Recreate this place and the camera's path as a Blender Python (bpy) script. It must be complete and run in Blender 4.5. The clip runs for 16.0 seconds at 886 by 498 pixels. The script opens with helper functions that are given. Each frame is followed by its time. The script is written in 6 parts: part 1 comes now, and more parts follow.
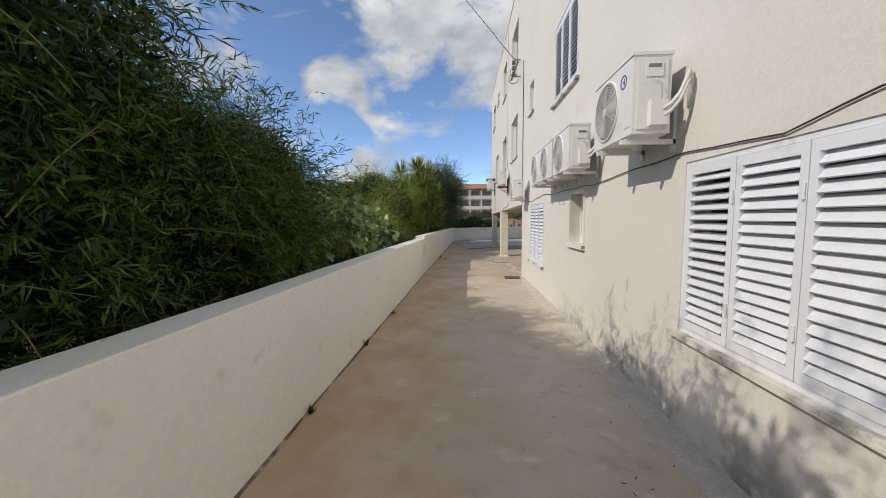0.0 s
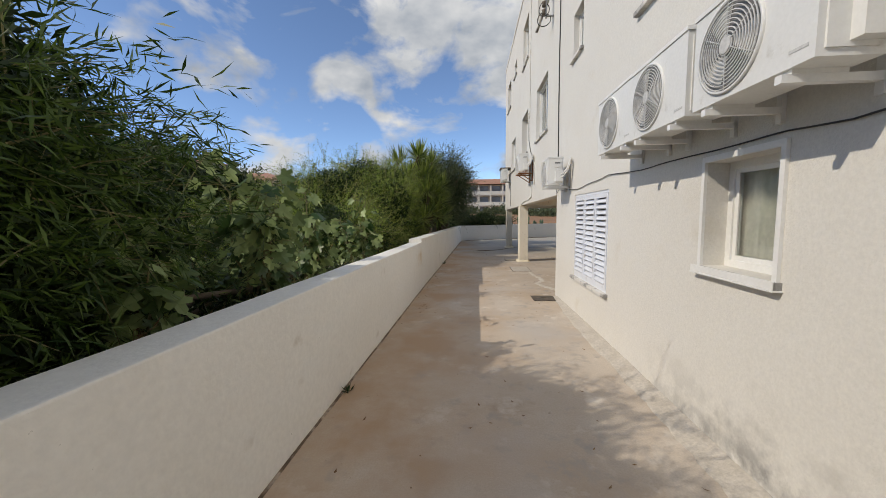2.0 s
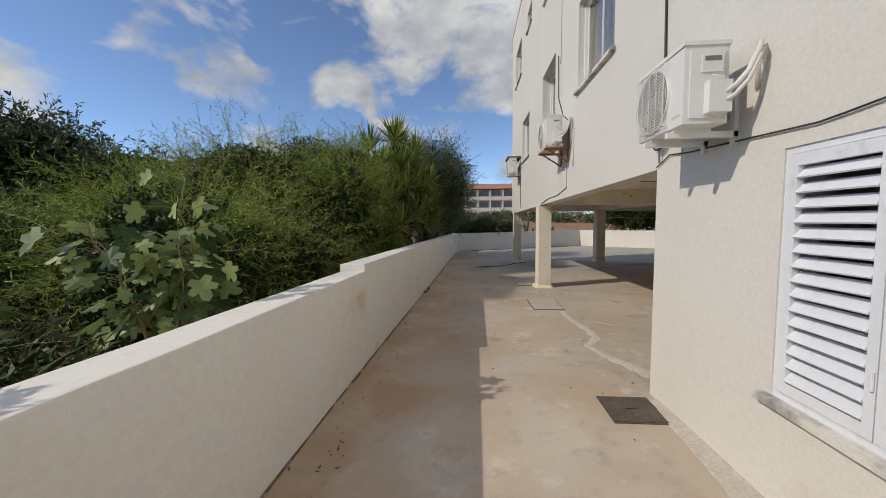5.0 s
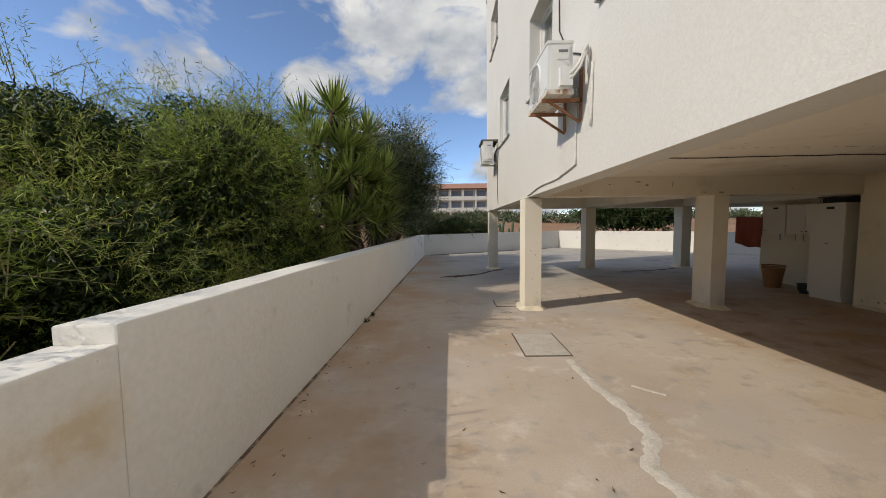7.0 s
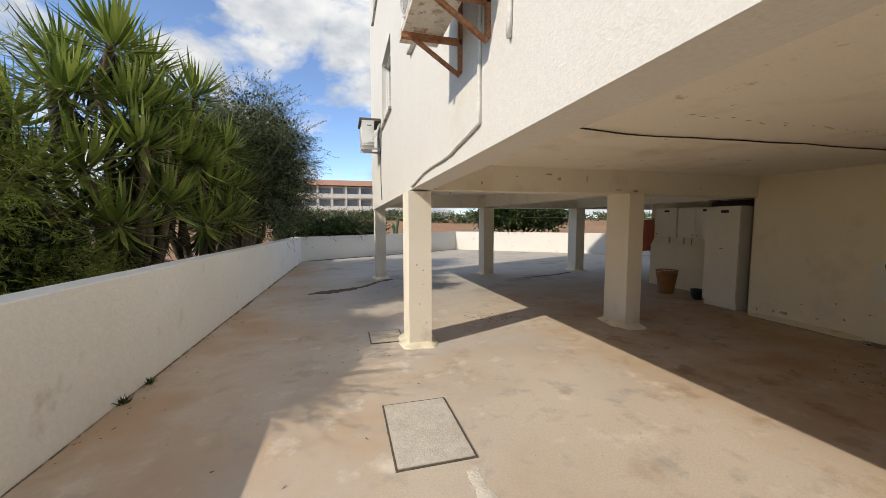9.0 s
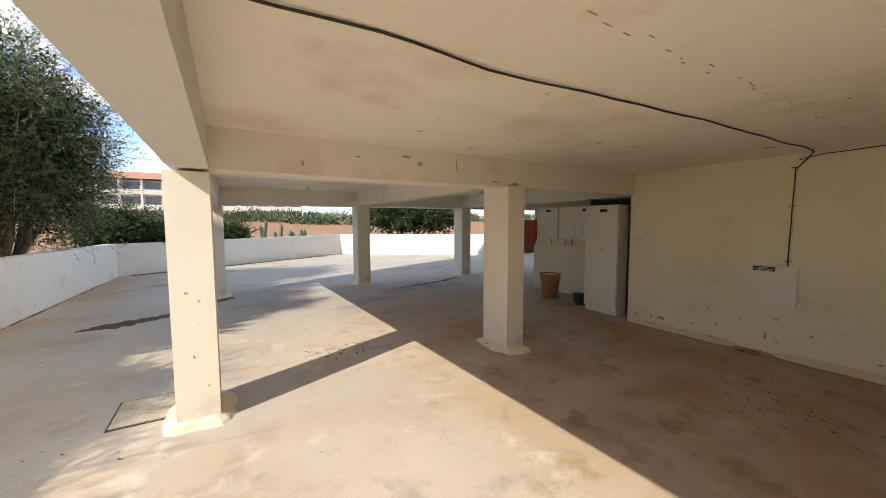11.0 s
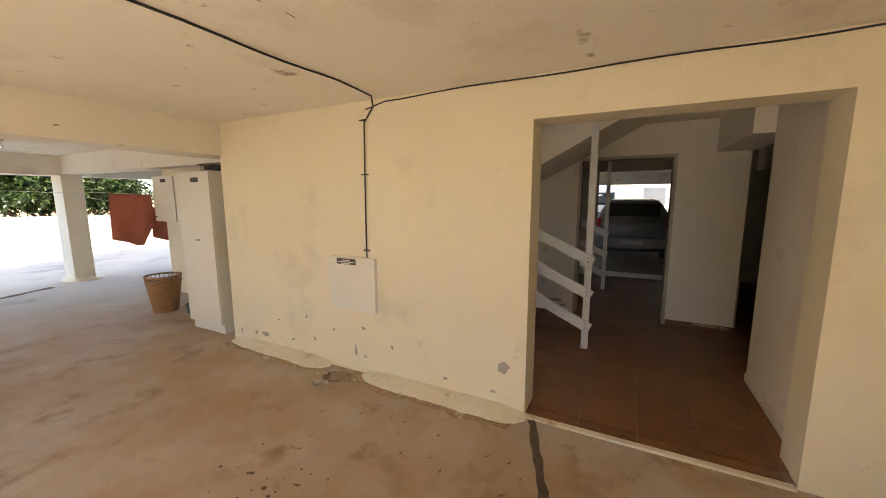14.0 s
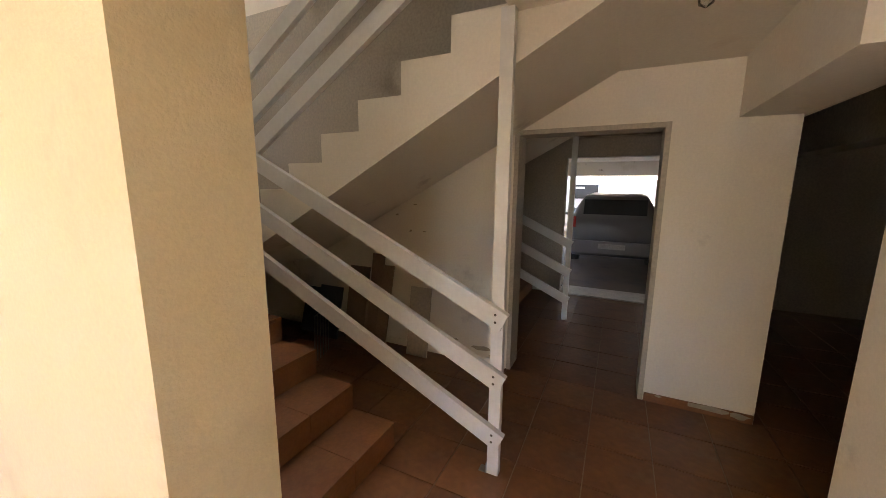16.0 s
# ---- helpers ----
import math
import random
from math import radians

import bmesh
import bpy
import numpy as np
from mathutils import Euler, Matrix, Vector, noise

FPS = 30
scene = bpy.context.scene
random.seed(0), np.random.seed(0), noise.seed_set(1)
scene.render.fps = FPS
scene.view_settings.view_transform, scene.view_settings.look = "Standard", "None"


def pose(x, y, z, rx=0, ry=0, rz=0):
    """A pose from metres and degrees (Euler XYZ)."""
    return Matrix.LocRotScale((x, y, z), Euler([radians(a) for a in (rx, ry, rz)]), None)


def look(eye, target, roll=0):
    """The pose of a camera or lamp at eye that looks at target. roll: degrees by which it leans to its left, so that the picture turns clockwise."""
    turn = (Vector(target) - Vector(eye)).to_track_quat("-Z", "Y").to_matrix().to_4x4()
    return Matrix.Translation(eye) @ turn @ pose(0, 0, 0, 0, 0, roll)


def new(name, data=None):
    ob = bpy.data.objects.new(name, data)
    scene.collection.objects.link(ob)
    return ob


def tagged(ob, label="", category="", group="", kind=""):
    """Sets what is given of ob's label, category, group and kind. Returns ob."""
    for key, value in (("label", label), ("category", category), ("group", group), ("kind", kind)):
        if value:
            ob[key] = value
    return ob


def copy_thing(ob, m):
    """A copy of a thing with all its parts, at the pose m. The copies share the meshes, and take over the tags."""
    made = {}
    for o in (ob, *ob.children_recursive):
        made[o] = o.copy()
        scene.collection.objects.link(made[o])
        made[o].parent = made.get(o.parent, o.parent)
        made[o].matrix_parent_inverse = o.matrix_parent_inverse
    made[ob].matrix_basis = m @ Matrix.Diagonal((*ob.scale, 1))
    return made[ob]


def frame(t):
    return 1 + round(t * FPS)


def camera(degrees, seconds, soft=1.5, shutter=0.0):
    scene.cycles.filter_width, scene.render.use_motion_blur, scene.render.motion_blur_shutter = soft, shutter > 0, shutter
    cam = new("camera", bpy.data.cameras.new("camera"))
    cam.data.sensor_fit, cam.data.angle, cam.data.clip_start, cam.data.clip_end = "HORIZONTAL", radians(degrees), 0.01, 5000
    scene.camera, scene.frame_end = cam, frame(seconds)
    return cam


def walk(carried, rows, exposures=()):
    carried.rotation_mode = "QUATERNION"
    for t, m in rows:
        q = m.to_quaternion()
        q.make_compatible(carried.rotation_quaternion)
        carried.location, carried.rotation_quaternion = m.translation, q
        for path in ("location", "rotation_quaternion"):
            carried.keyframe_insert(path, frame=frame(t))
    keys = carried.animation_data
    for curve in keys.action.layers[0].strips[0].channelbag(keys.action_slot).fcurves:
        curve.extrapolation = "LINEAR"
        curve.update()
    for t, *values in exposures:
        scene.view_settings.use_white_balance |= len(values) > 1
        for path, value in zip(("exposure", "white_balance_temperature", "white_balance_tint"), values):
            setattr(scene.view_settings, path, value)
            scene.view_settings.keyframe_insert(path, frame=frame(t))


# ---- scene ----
cam = camera(101.6, 16.0, soft=0.8)
PATH = [
    (0, (0.0, 0.0, 1.683), (-0.117, 1.989, 1.514), -0.4),
    (0.5, (0.01, 0.764, 1.67), (-0.124, 2.752, 1.493), -0.4),
    (1, (-0.03, 1.515, 1.671), (-0.179, 3.501, 1.484), -0.4),
    (1.5, (-0.021, 2.245, 1.679), (-0.179, 4.229, 1.487), -0.6),
    (2, (-0.051, 2.95, 1.684), (-0.214, 4.935, 1.497), -0.6),
    (2.5, (-0.022, 3.675, 1.646), (-0.185, 5.661, 1.471), -0.6),
    (3, (-0.031, 4.409, 1.636), (-0.195, 6.395, 1.467), -0.5),
    (3.5, (-0.015, 5.122, 1.629), (-0.182, 7.108, 1.465), -0.6),
    (6, (0.024, 8.365, 1.619), (-0.101, 10.356, 1.47), -0.5),
    (6.5, (0.082, 8.99, 1.602), (-0.003, 10.982, 1.45), -0.5),
    (7, (0.211, 9.597, 1.579), (0.199, 11.591, 1.429), -0.6),
    (7.5, (0.334, 10.152, 1.587), (0.409, 12.145, 1.435), -0.4),
    (8, (0.462, 10.649, 1.608), (0.678, 12.632, 1.46), -0.5),
    (8.5, (0.646, 11.105, 1.609), (1.026, 13.063, 1.456), -0.3),
    (11, (2.005, 12.63, 1.583), (3.03, 14.34, 1.434), -0.2),
    (11.5, (2.48, 12.71, 1.612), (3.65, 14.327, 1.465), -0.35),
    (12, (2.993, 12.683, 1.534), (4.34, 14.156, 1.406), -0.4),
    (12.5, (3.525, 12.579, 1.476), (5.021, 13.897, 1.328), -0.5),
    (13, (4.048, 12.443, 1.483), (5.659, 13.612, 1.281), -0.58),
    (13.5, (4.579, 12.353, 1.54), (6.282, 13.37, 1.284), -0.25),
    (14, (5.115, 12.19, 1.56), (6.881, 13.085, 1.28), -0.1),
    (14.5, (5.626, 12.079, 1.556), (7.422, 12.91, 1.268), 0.2),
    (15, (6.143, 11.96, 1.577), (7.947, 12.771, 1.281), 0.2),
    (15.5, (6.677, 11.891, 1.586), (8.475, 12.71, 1.278), 0.3),
    (16, (7.192, 11.979, 1.605), (8.968, 12.836, 1.272), 0.5),
]
EXPOSURES = [(0.0, 0.48, 7150, 10), (2.0, 0.42, 7150, 10), (3.0, 0.36, 7150, 10), (3.5, 0.26, 7150, 10), (6.0, 0.36, 7250, 10), (7.0, 0.5, 7300, 10), (8.5, 0.82, 7350, 10), (10.0, 1.2, 7400, 10),
             (11.0, 1.6, 7400, 10), (11.5, 1.75, 7400, 11), (12.0, 2.08, 7400, 11), (12.5, 2.48, 7450, 11), (13.5, 3.12, 7600, 11), (14.0, 3.3, 7600, 11), (14.5, 3.48, 7350, 11), (15.5, 3.84, 7100, 10), (16.0, 4.35, 7350, 16)]
walk(cam, [(t, look(eye, target, roll)) for t, eye, target, roll in PATH], EXPOSURES)

# ---- world and sun ----
SUN_WAY = Vector((2.42, 1.02, -1.97)).normalized()
world = bpy.data.worlds.new("sky")
scene.world = world
world.use_nodes = True
wn, wl = world.node_tree.nodes, world.node_tree.links
wn.clear()
w_out = wn.new("ShaderNodeOutputWorld")
w_bg = wn.new("ShaderNodeBackground")
w_sky = wn.new("ShaderNodeTexSky")
w_sky.sky_type = "NISHITA"
w_sky.sun_disc = False
w_sky.sun_elevation = math.asin(-SUN_WAY.z)
w_sky.sun_rotation = math.atan2(-SUN_WAY.x, -SUN_WAY.y)
w_sky.air_density, w_sky.dust_density, w_sky.ozone_density = 0.62, 0.04, 4.5
w_bg.inputs[1].default_value = 0.15
w_co = wn.new("ShaderNodeTexCoord")
w_map = wn.new("ShaderNodeMapping")
w_map.inputs["Scale"].default_value = (1.0, 1.0, 1.7)
w_map.inputs["Location"].default_value = (3.1, 0.4, 0.2)
w_noise = wn.new("ShaderNodeTexNoise")
w_noise.inputs["Scale"].default_value = 4.3
w_noise.inputs["Detail"].default_value = 9
w_noise.inputs["Roughness"].default_value = 0.52
w_noise.inputs["Distortion"].default_value = 0.25
w_ramp = wn.new("ShaderNodeValToRGB")
w_ramp.color_ramp.elements[0].position, w_ramp.color_ramp.elements[1].position = 0.47, 0.57
w_shade = wn.new("ShaderNodeTexNoise")
w_shade.inputs["Scale"].default_value = 6.0
w_shade.inputs["Detail"].default_value = 5
w_sramp = wn.new("ShaderNodeValToRGB")
w_sramp.color_ramp.elements[0].position, w_sramp.color_ramp.elements[1].position = 0.35, 0.65
w_sramp.color_ramp.elements[0].color = (1.6, 1.9, 2.4, 1)
w_sramp.color_ramp.elements[1].color = (3.5, 3.7, 4.0, 1)
w_mix = wn.new("ShaderNodeMix")
w_mix.data_type = "RGBA"
wl.new(w_co.outputs["Generated"], w_map.inputs[0])
wl.new(w_map.outputs[0], w_noise.inputs["Vector"])
wl.new(w_map.outputs[0], w_shade.inputs["Vector"])
wl.new(w_noise.outputs[0], w_ramp.inputs[0])
wl.new(w_shade.outputs[0], w_sramp.inputs[0])
wl.new(w_ramp.outputs[0], w_mix.inputs[0])
wl.new(w_sky.outputs[0], w_mix.inputs[6])
wl.new(w_sramp.outputs[0], w_mix.inputs[7])
wl.new(w_mix.outputs[2], w_bg.inputs[0])
wl.new(w_bg.outputs[0], w_out.inputs[0])

sun = new("sun", bpy.data.lights.new("sun", "SUN"))
sun.data.energy = 1.95
sun.data.angle = radians(0.53)
sun.data.color = (1.0, 0.95, 0.88)
sun.matrix_world = look((-20, -8, 16), Vector((-20, -8, 16)) + SUN_WAY)


# ---- materials ----
def mat(name, c1, c2=None, scale=3.0, rough=0.8, metal=0.0, bump=0.15, bscale=70.0, speck=0.12, stains=(), rnd=0.0, spec=0.5):
    """Two-scale surface: broad patches between c1 and c2, fine grain, relief, and stains (colour, scale, low, high[, edge, fade, axis] and further such limits)."""
    m = bpy.data.materials.new(name)
    m.use_nodes = True
    n, l = m.node_tree.nodes, m.node_tree.links
    b = n["Principled BSDF"]
    b.inputs["Roughness"].default_value = rough
    b.inputs["Metallic"].default_value = metal
    b.inputs["Specular IOR Level"].default_value = spec
    co = n.new("ShaderNodeTexCoord")
    c2 = c2 or tuple(v * 0.85 for v in c1)

    def noisy(s, detail=5, rough_=0.55):
        t = n.new("ShaderNodeTexNoise")
        t.inputs["Scale"].default_value, t.inputs["Detail"].default_value, t.inputs["Roughness"].default_value = s, detail, rough_
        l.new(co.outputs["Object"], t.inputs["Vector"])
        return t.outputs[0]

    def remap(sock, lo, hi, a=0.0, z=1.0):
        r = n.new("ShaderNodeMapRange")
        r.inputs[1].default_value, r.inputs[2].default_value, r.inputs[3].default_value, r.inputs[4].default_value = lo, hi, a, z
        l.new(sock, r.inputs[0])
        return r.outputs[0]

    def mix(f, a, c, blend="MIX"):
        x = n.new("ShaderNodeMix")
        x.data_type, x.blend_type = "RGBA", blend
        for sock, v in ((x.inputs[0], f), (x.inputs[6], a), (x.inputs[7], c)):
            if isinstance(v, (int, float)):
                sock.default_value = v
            elif isinstance(v, tuple):
                sock.default_value = (*v, 1)
            else:
                l.new(v, sock)
        return x.outputs[2]

    def times(a, c):
        x = n.new("ShaderNodeMath")
        x.operation = "MULTIPLY"
        for sock, v in zip(x.inputs, (a, c)):
            if isinstance(v, (int, float)):
                sock.default_value = v
            else:
                l.new(v, sock)
        return x.outputs[0]

    col = mix(remap(noisy(scale), 0.32, 0.68), c1, c2)
    if speck:
        grain = remap(noisy(bscale * 0.6, 3), 0.3, 0.7, 1 - speck, 1 + speck)
        g = n.new("ShaderNodeCombineColor")
        for i in range(3):
            l.new(grain, g.inputs[i])
        col = mix(1.0, col, g.outputs[0], "MULTIPLY")
    if rnd:
        info = n.new("ShaderNodeObjectInfo")
        r = remap(info.outputs["Random"], 0, 1, 1 - rnd, 1 + rnd)
        g = n.new("ShaderNodeCombineColor")
        for i in range(3):
            l.new(r, g.inputs[i])
        col = mix(1.0, col, g.outputs[0], "MULTIPLY")
    for st in stains:
        colour, s, lo, hi = st[:4]
        f = remap(noisy(s, 7, 0.62), lo, hi)
        for k in range(4, len(st), 3):
            edge, fade, axis = (*st[k:k + 3], 2)[:3]
            geo = n.new("ShaderNodeSeparateXYZ")
            l.new(co.outputs["Object"], geo.inputs[0])
            f = times(f, remap(geo.outputs[axis], edge, edge + fade, 1.0, 0.0))
        col = mix(f, col, colour)
    l.new(col, b.inputs["Base Color"])
    if bump:
        bp = n.new("ShaderNodeBump")
        bp.inputs["Strength"].default_value = bump
        bp.inputs["Distance"].default_value = 0.01
        l.new(noisy(bscale, 4), bp.inputs["Height"])
        l.new(bp.outputs[0], b.inputs["Normal"])
    return m


def leaf_mat(name, c1, c2, rough=0.5, trans=0.25):
    """Leaves: colour varies from leaf to leaf, some light passes through."""
    m = bpy.data.materials.new(name)
    m.use_nodes = True
    n, l = m.node_tree.nodes, m.node_tree.links
    b = n["Principled BSDF"]
    geo = n.new("ShaderNodeNewGeometry")
    ramp = n.new("ShaderNodeValToRGB")
    ramp.color_ramp.elements[0].color, ramp.color_ramp.elements[1].color = (*c1, 1), (*c2, 1)
    l.new(geo.outputs["Random Per Island"], ramp.inputs[0])
    l.new(ramp.outputs[0], b.inputs["Base Color"])
    b.inputs["Roughness"].default_value = rough
    b.inputs["Specular IOR Level"].default_value = 0.35
    tr = n.new("ShaderNodeBsdfTranslucent")
    l.new(ramp.outputs[0], tr.inputs[0])
    mx = n.new("ShaderNodeMixShader")
    mx.inputs[0].default_value = trans
    l.new(b.outputs[0], mx.inputs[1])
    l.new(tr.outputs[0], mx.inputs[2])
    l.new(mx.outputs[0], n["Material Output"].inputs[0])
    return m


def glass_mat(name, tint=(0.9, 0.95, 0.95)):
    m = bpy.data.materials.new(name)
    m.use_nodes = True
    b = m.node_tree.nodes["Principled BSDF"]
    b.inputs["Base Color"].default_value = (*tint, 1)
    b.inputs["Roughness"].default_value = 0.02
    b.inputs["Transmission Weight"].default_value = 1.0
    b.inputs["IOR"].default_value = 1.45
    return m


M_FACADE = mat("cream_render", (0.71, 0.685, 0.63), (0.68, 0.65, 0.59), 0.7, 0.9, bump=0.4, bscale=85, speck=0.05,
               stains=(((0.50, 0.47, 0.42), 5.0, 0.50, 0.72, 0.12, 0.65, 2, 5.2, 1.6, 1), ((0.27, 0.26, 0.245), 2.6, 0.47, 0.60, 0.06, 0.42, 2, 5.2, 1.6, 1), ((0.62, 0.57, 0.48), 1.6, 0.60, 0.80)))
M_WHITE = mat("white_masonry_paint", (0.81, 0.79, 0.735), (0.77, 0.745, 0.685), 0.9, 0.85, bump=0.3, bscale=40, speck=0.04,
              stains=(((0.50, 0.45, 0.37), 3.0, 0.62, 0.80), ((0.36, 0.33, 0.28), 24.0, 0.70, 0.76), ((0.66, 0.55, 0.39), 3.4, 0.40, 0.62, 0.82, 0.16, 2, 0.70, -0.16, 2, 11.0, 0.2, 1, 10.6, -0.3, 1)))
M_GARAGE = mat("cream_garage_paint", (0.87, 0.775, 0.57), (0.83, 0.725, 0.525), 0.8, 0.8, bump=0.16, bscale=120, speck=0.03,
               stains=(((0.44, 0.40, 0.33), 9.0, 0.665, 0.71, 0.25, 0.35), ((0.64, 0.55, 0.39), 1.3, 0.55, 0.80)))
M_CEIL = mat("white_ceiling_paint", (0.88, 0.82, 0.70), (0.84, 0.775, 0.655), 0.7, 0.85, bump=0.14, bscale=90, speck=0.03,
             stains=(((0.50, 0.42, 0.33), 7.0, 0.68, 0.74), ((0.66, 0.55, 0.41), 1.1, 0.54, 0.76), ((0.40, 0.31, 0.22), 3.6, 0.66, 0.74)))
M_COLUMN = mat("chipped_cream_paint", (0.86, 0.79, 0.65), (0.80, 0.73, 0.585), 1.2, 0.8, bump=0.22, bscale=90, speck=0.03,
               stains=(((0.50, 0.43, 0.34), 17.0, 0.70, 0.73), ((0.58, 0.52, 0.43), 3.0, 0.5, 0.75, 0.2, 0.4)))
M_CONCRETE = mat("worn_concrete", (0.57, 0.495, 0.41), (0.50, 0.415, 0.325), 0.45, 0.85, bump=0.16, bscale=110, speck=0.09,
                 stains=(((0.46, 0.35, 0.25), 0.55, 0.44, 0.66), ((0.33, 0.235, 0.155), 1.3, 0.58, 0.76), ((0.66, 0.59, 0.50), 2.3, 0.57, 0.70), ((0.40, 0.35, 0.30), 3.7, 0.55, 0.68),
                         ((0.42, 0.39, 0.345), 0.8, 0.22, 0.48, 19.6, -2.6, 1), ((0.29, 0.275, 0.25), 0.9, 0.52, 0.64, 19.6, -1.6, 1),
                         ((0.20, 0.15, 0.11), 11.0, 0.67, 0.75), ((0.25, 0.20, 0.155), 34.0, 0.69, 0.74), ((0.48, 0.44, 0.40), 0.35, 0.5, 0.68), ((0.44, 0.30, 0.19), 0.9, 0.30, 0.60, -0.5, 1.0, 0), ((0.43, 0.29, 0.17), 1.1, 0.30, 0.62, 5.2, -1.6, 0, 17.5, 2.5, 1), ((0.30, 0.20, 0.12), 2.6, 0.55, 0.70, 4.6, -1.6, 0, 17.5, 2.5, 1)))
M_FILLET = mat("dirty_cream_mortar", (0.80, 0.72, 0.55), (0.74, 0.65, 0.47), 3.0, 0.85, bump=0.35, bscale=40, speck=0.06,
               stains=(((0.46, 0.33, 0.20), 5.0, 0.58, 0.72),))
M_CRUMB = mat("crumbled_brown_mortar", (0.42, 0.29, 0.17), (0.32, 0.21, 0.12), 7.0, 0.95, bump=0.8, bscale=60, speck=0.2,
              stains=(((0.62, 0.53, 0.39), 9.0, 0.55, 0.65),))
M_MORTAR = mat("rough_mortar", (0.56, 0.49, 0.38), (0.46, 0.39, 0.29), 6.0, 0.9, bump=0.8, bscale=60, speck=0.12,
               stains=(((0.28, 0.21, 0.14), 8.0, 0.58, 0.72),))
M_CEMENT = mat("pale_cement", (0.68, 0.63, 0.55), (0.58, 0.52, 0.43), 5.0, 0.9, bump=0.6, bscale=60, speck=0.1,
               stains=(((0.50, 0.43, 0.34), 7.0, 0.55, 0.75),))
M_EARTH = mat("red_dry_earth", (0.33, 0.17, 0.085), (0.25, 0.14, 0.075), 0.15, 0.95, bump=0.6, bscale=12, speck=0.2,
              stains=(((0.30, 0.24, 0.13), 0.4, 0.52, 0.68),))
M_LITTER = mat("leaf_litter_soil", (0.075, 0.05, 0.03), (0.12, 0.075, 0.04), 3.0, 0.95, bump=1.0, bscale=40, speck=0.3)
M_DIRT = mat("brown_wall_foot_dirt", (0.17, 0.12, 0.075), (0.11, 0.075, 0.05), 6.0, 0.95, bump=0.8, bscale=50, speck=0.25,
             stains=(((0.42, 0.34, 0.26), 5.0, 0.50, 0.62),))
M_TILE = mat("brown_clay_tile", (0.25, 0.105, 0.042), (0.18, 0.078, 0.033), 4.0, 0.38, bump=0.12, bscale=40, speck=0.12, rnd=0.16,
             stains=(((0.22, 0.13, 0.075), 3.0, 0.58, 0.78),))
M_GROUT = mat("grey_grout", (0.34, 0.25, 0.17), (0.24, 0.165, 0.11), 5.0, 0.9)
M_SHUTTER = mat("white_aluminium", (0.78, 0.80, 0.84), (0.72, 0.74, 0.78), 1.5, 0.42, bump=0.03, bscale=90, speck=0.03,
                stains=(((0.52, 0.51, 0.48), 6.0, 0.58, 0.78),))
M_FRAME = mat("white_window_frame", (0.80, 0.79, 0.76), (0.75, 0.74, 0.70), 2.0, 0.45, bump=0.03, speck=0.03)
M_ACBODY = mat("cream_white_enamel", (0.78, 0.77, 0.73), (0.72, 0.71, 0.67), 2.5, 0.42, bump=0.03, speck=0.03,
               stains=(((0.55, 0.52, 0.45), 7.0, 0.62, 0.78),))
M_ACDARK = mat("dark_fan_plastic", (0.22, 0.22, 0.215), (0.15, 0.15, 0.15), 6.0, 0.6)
M_ACWIRE = mat("grey_fan_guard", (0.62, 0.61, 0.58), (0.55, 0.54, 0.51), 6.0, 0.5)
M_EMBLEM = mat("violet_emblem", (0.10, 0.07, 0.26), (0.08, 0.055, 0.22), 9.0, 0.4, bump=0.0)
M_RUST = mat("rusty_steel", (0.26, 0.10, 0.045), (0.40, 0.20, 0.10), 12.0, 0.9, bump=0.4, bscale=80, speck=0.25)
M_RUSTPAN = mat("rust_stained_white_pan", (0.70, 0.66, 0.58), (0.62, 0.57, 0.48), 6.0, 0.6, speck=0.08,
                stains=(((0.33, 0.15, 0.06), 9.0, 0.52, 0.66), ((0.20, 0.08, 0.035), 14.0, 0.60, 0.70)))
M_FOAM = mat("white_pipe_foam", (0.74, 0.72, 0.67), (0.62, 0.60, 0.54), 9.0, 0.75, bump=0.3, bscale=60)
M_BLACK = mat("black_cable_rubber", (0.025, 0.024, 0.023), (0.045, 0.043, 0.04), 8.0, 0.6, bump=0.1)
M_GREYMETAL = mat("grey_galvanised_metal", (0.36, 0.36, 0.35), (0.28, 0.28, 0.27), 7.0, 0.5, 0.6, speck=0.15)
M_COVER = mat("cement_cover", (0.56, 0.51, 0.44), (0.47, 0.42, 0.35), 6.0, 0.9, bump=0.5, bscale=70, speck=0.12)
M_IRON = mat("dark_cast_iron", (0.10, 0.085, 0.07), (0.15, 0.12, 0.09), 9.0, 0.75, 0.3, bump=0.5, bscale=60)
M_WICKER = mat("brown_wicker", (0.46, 0.24, 0.10), (0.33, 0.16, 0.065), 18.0, 0.65, bump=0.4, bscale=90)
M_POT = mat("dark_green_glaze", (0.03, 0.06, 0.045), (0.05, 0.075, 0.055), 9.0, 0.35)
M_CLOTH = mat("red_brown_cloth", (0.44, 0.14, 0.10), (0.38, 0.11, 0.08), 4.0, 0.95, bump=0.3, bscale=200, speck=0.06)
M_CUPB = mat("off_white_laminate", (0.82, 0.77, 0.65), (0.79, 0.73, 0.61), 2.0, 0.5, bump=0.05, speck=0.03,
             stains=(((0.55, 0.47, 0.35), 4.0, 0.68, 0.82),))
M_RAIL = mat("white_painted_timber", (0.80, 0.78, 0.74), (0.74, 0.72, 0.67), 4.0, 0.45, bump=0.08, bscale=60, speck=0.03)
M_STEP = mat("brown_stair_tile", (0.31, 0.135, 0.052), (0.24, 0.10, 0.042), 5.0, 0.42, bump=0.12, speck=0.10)
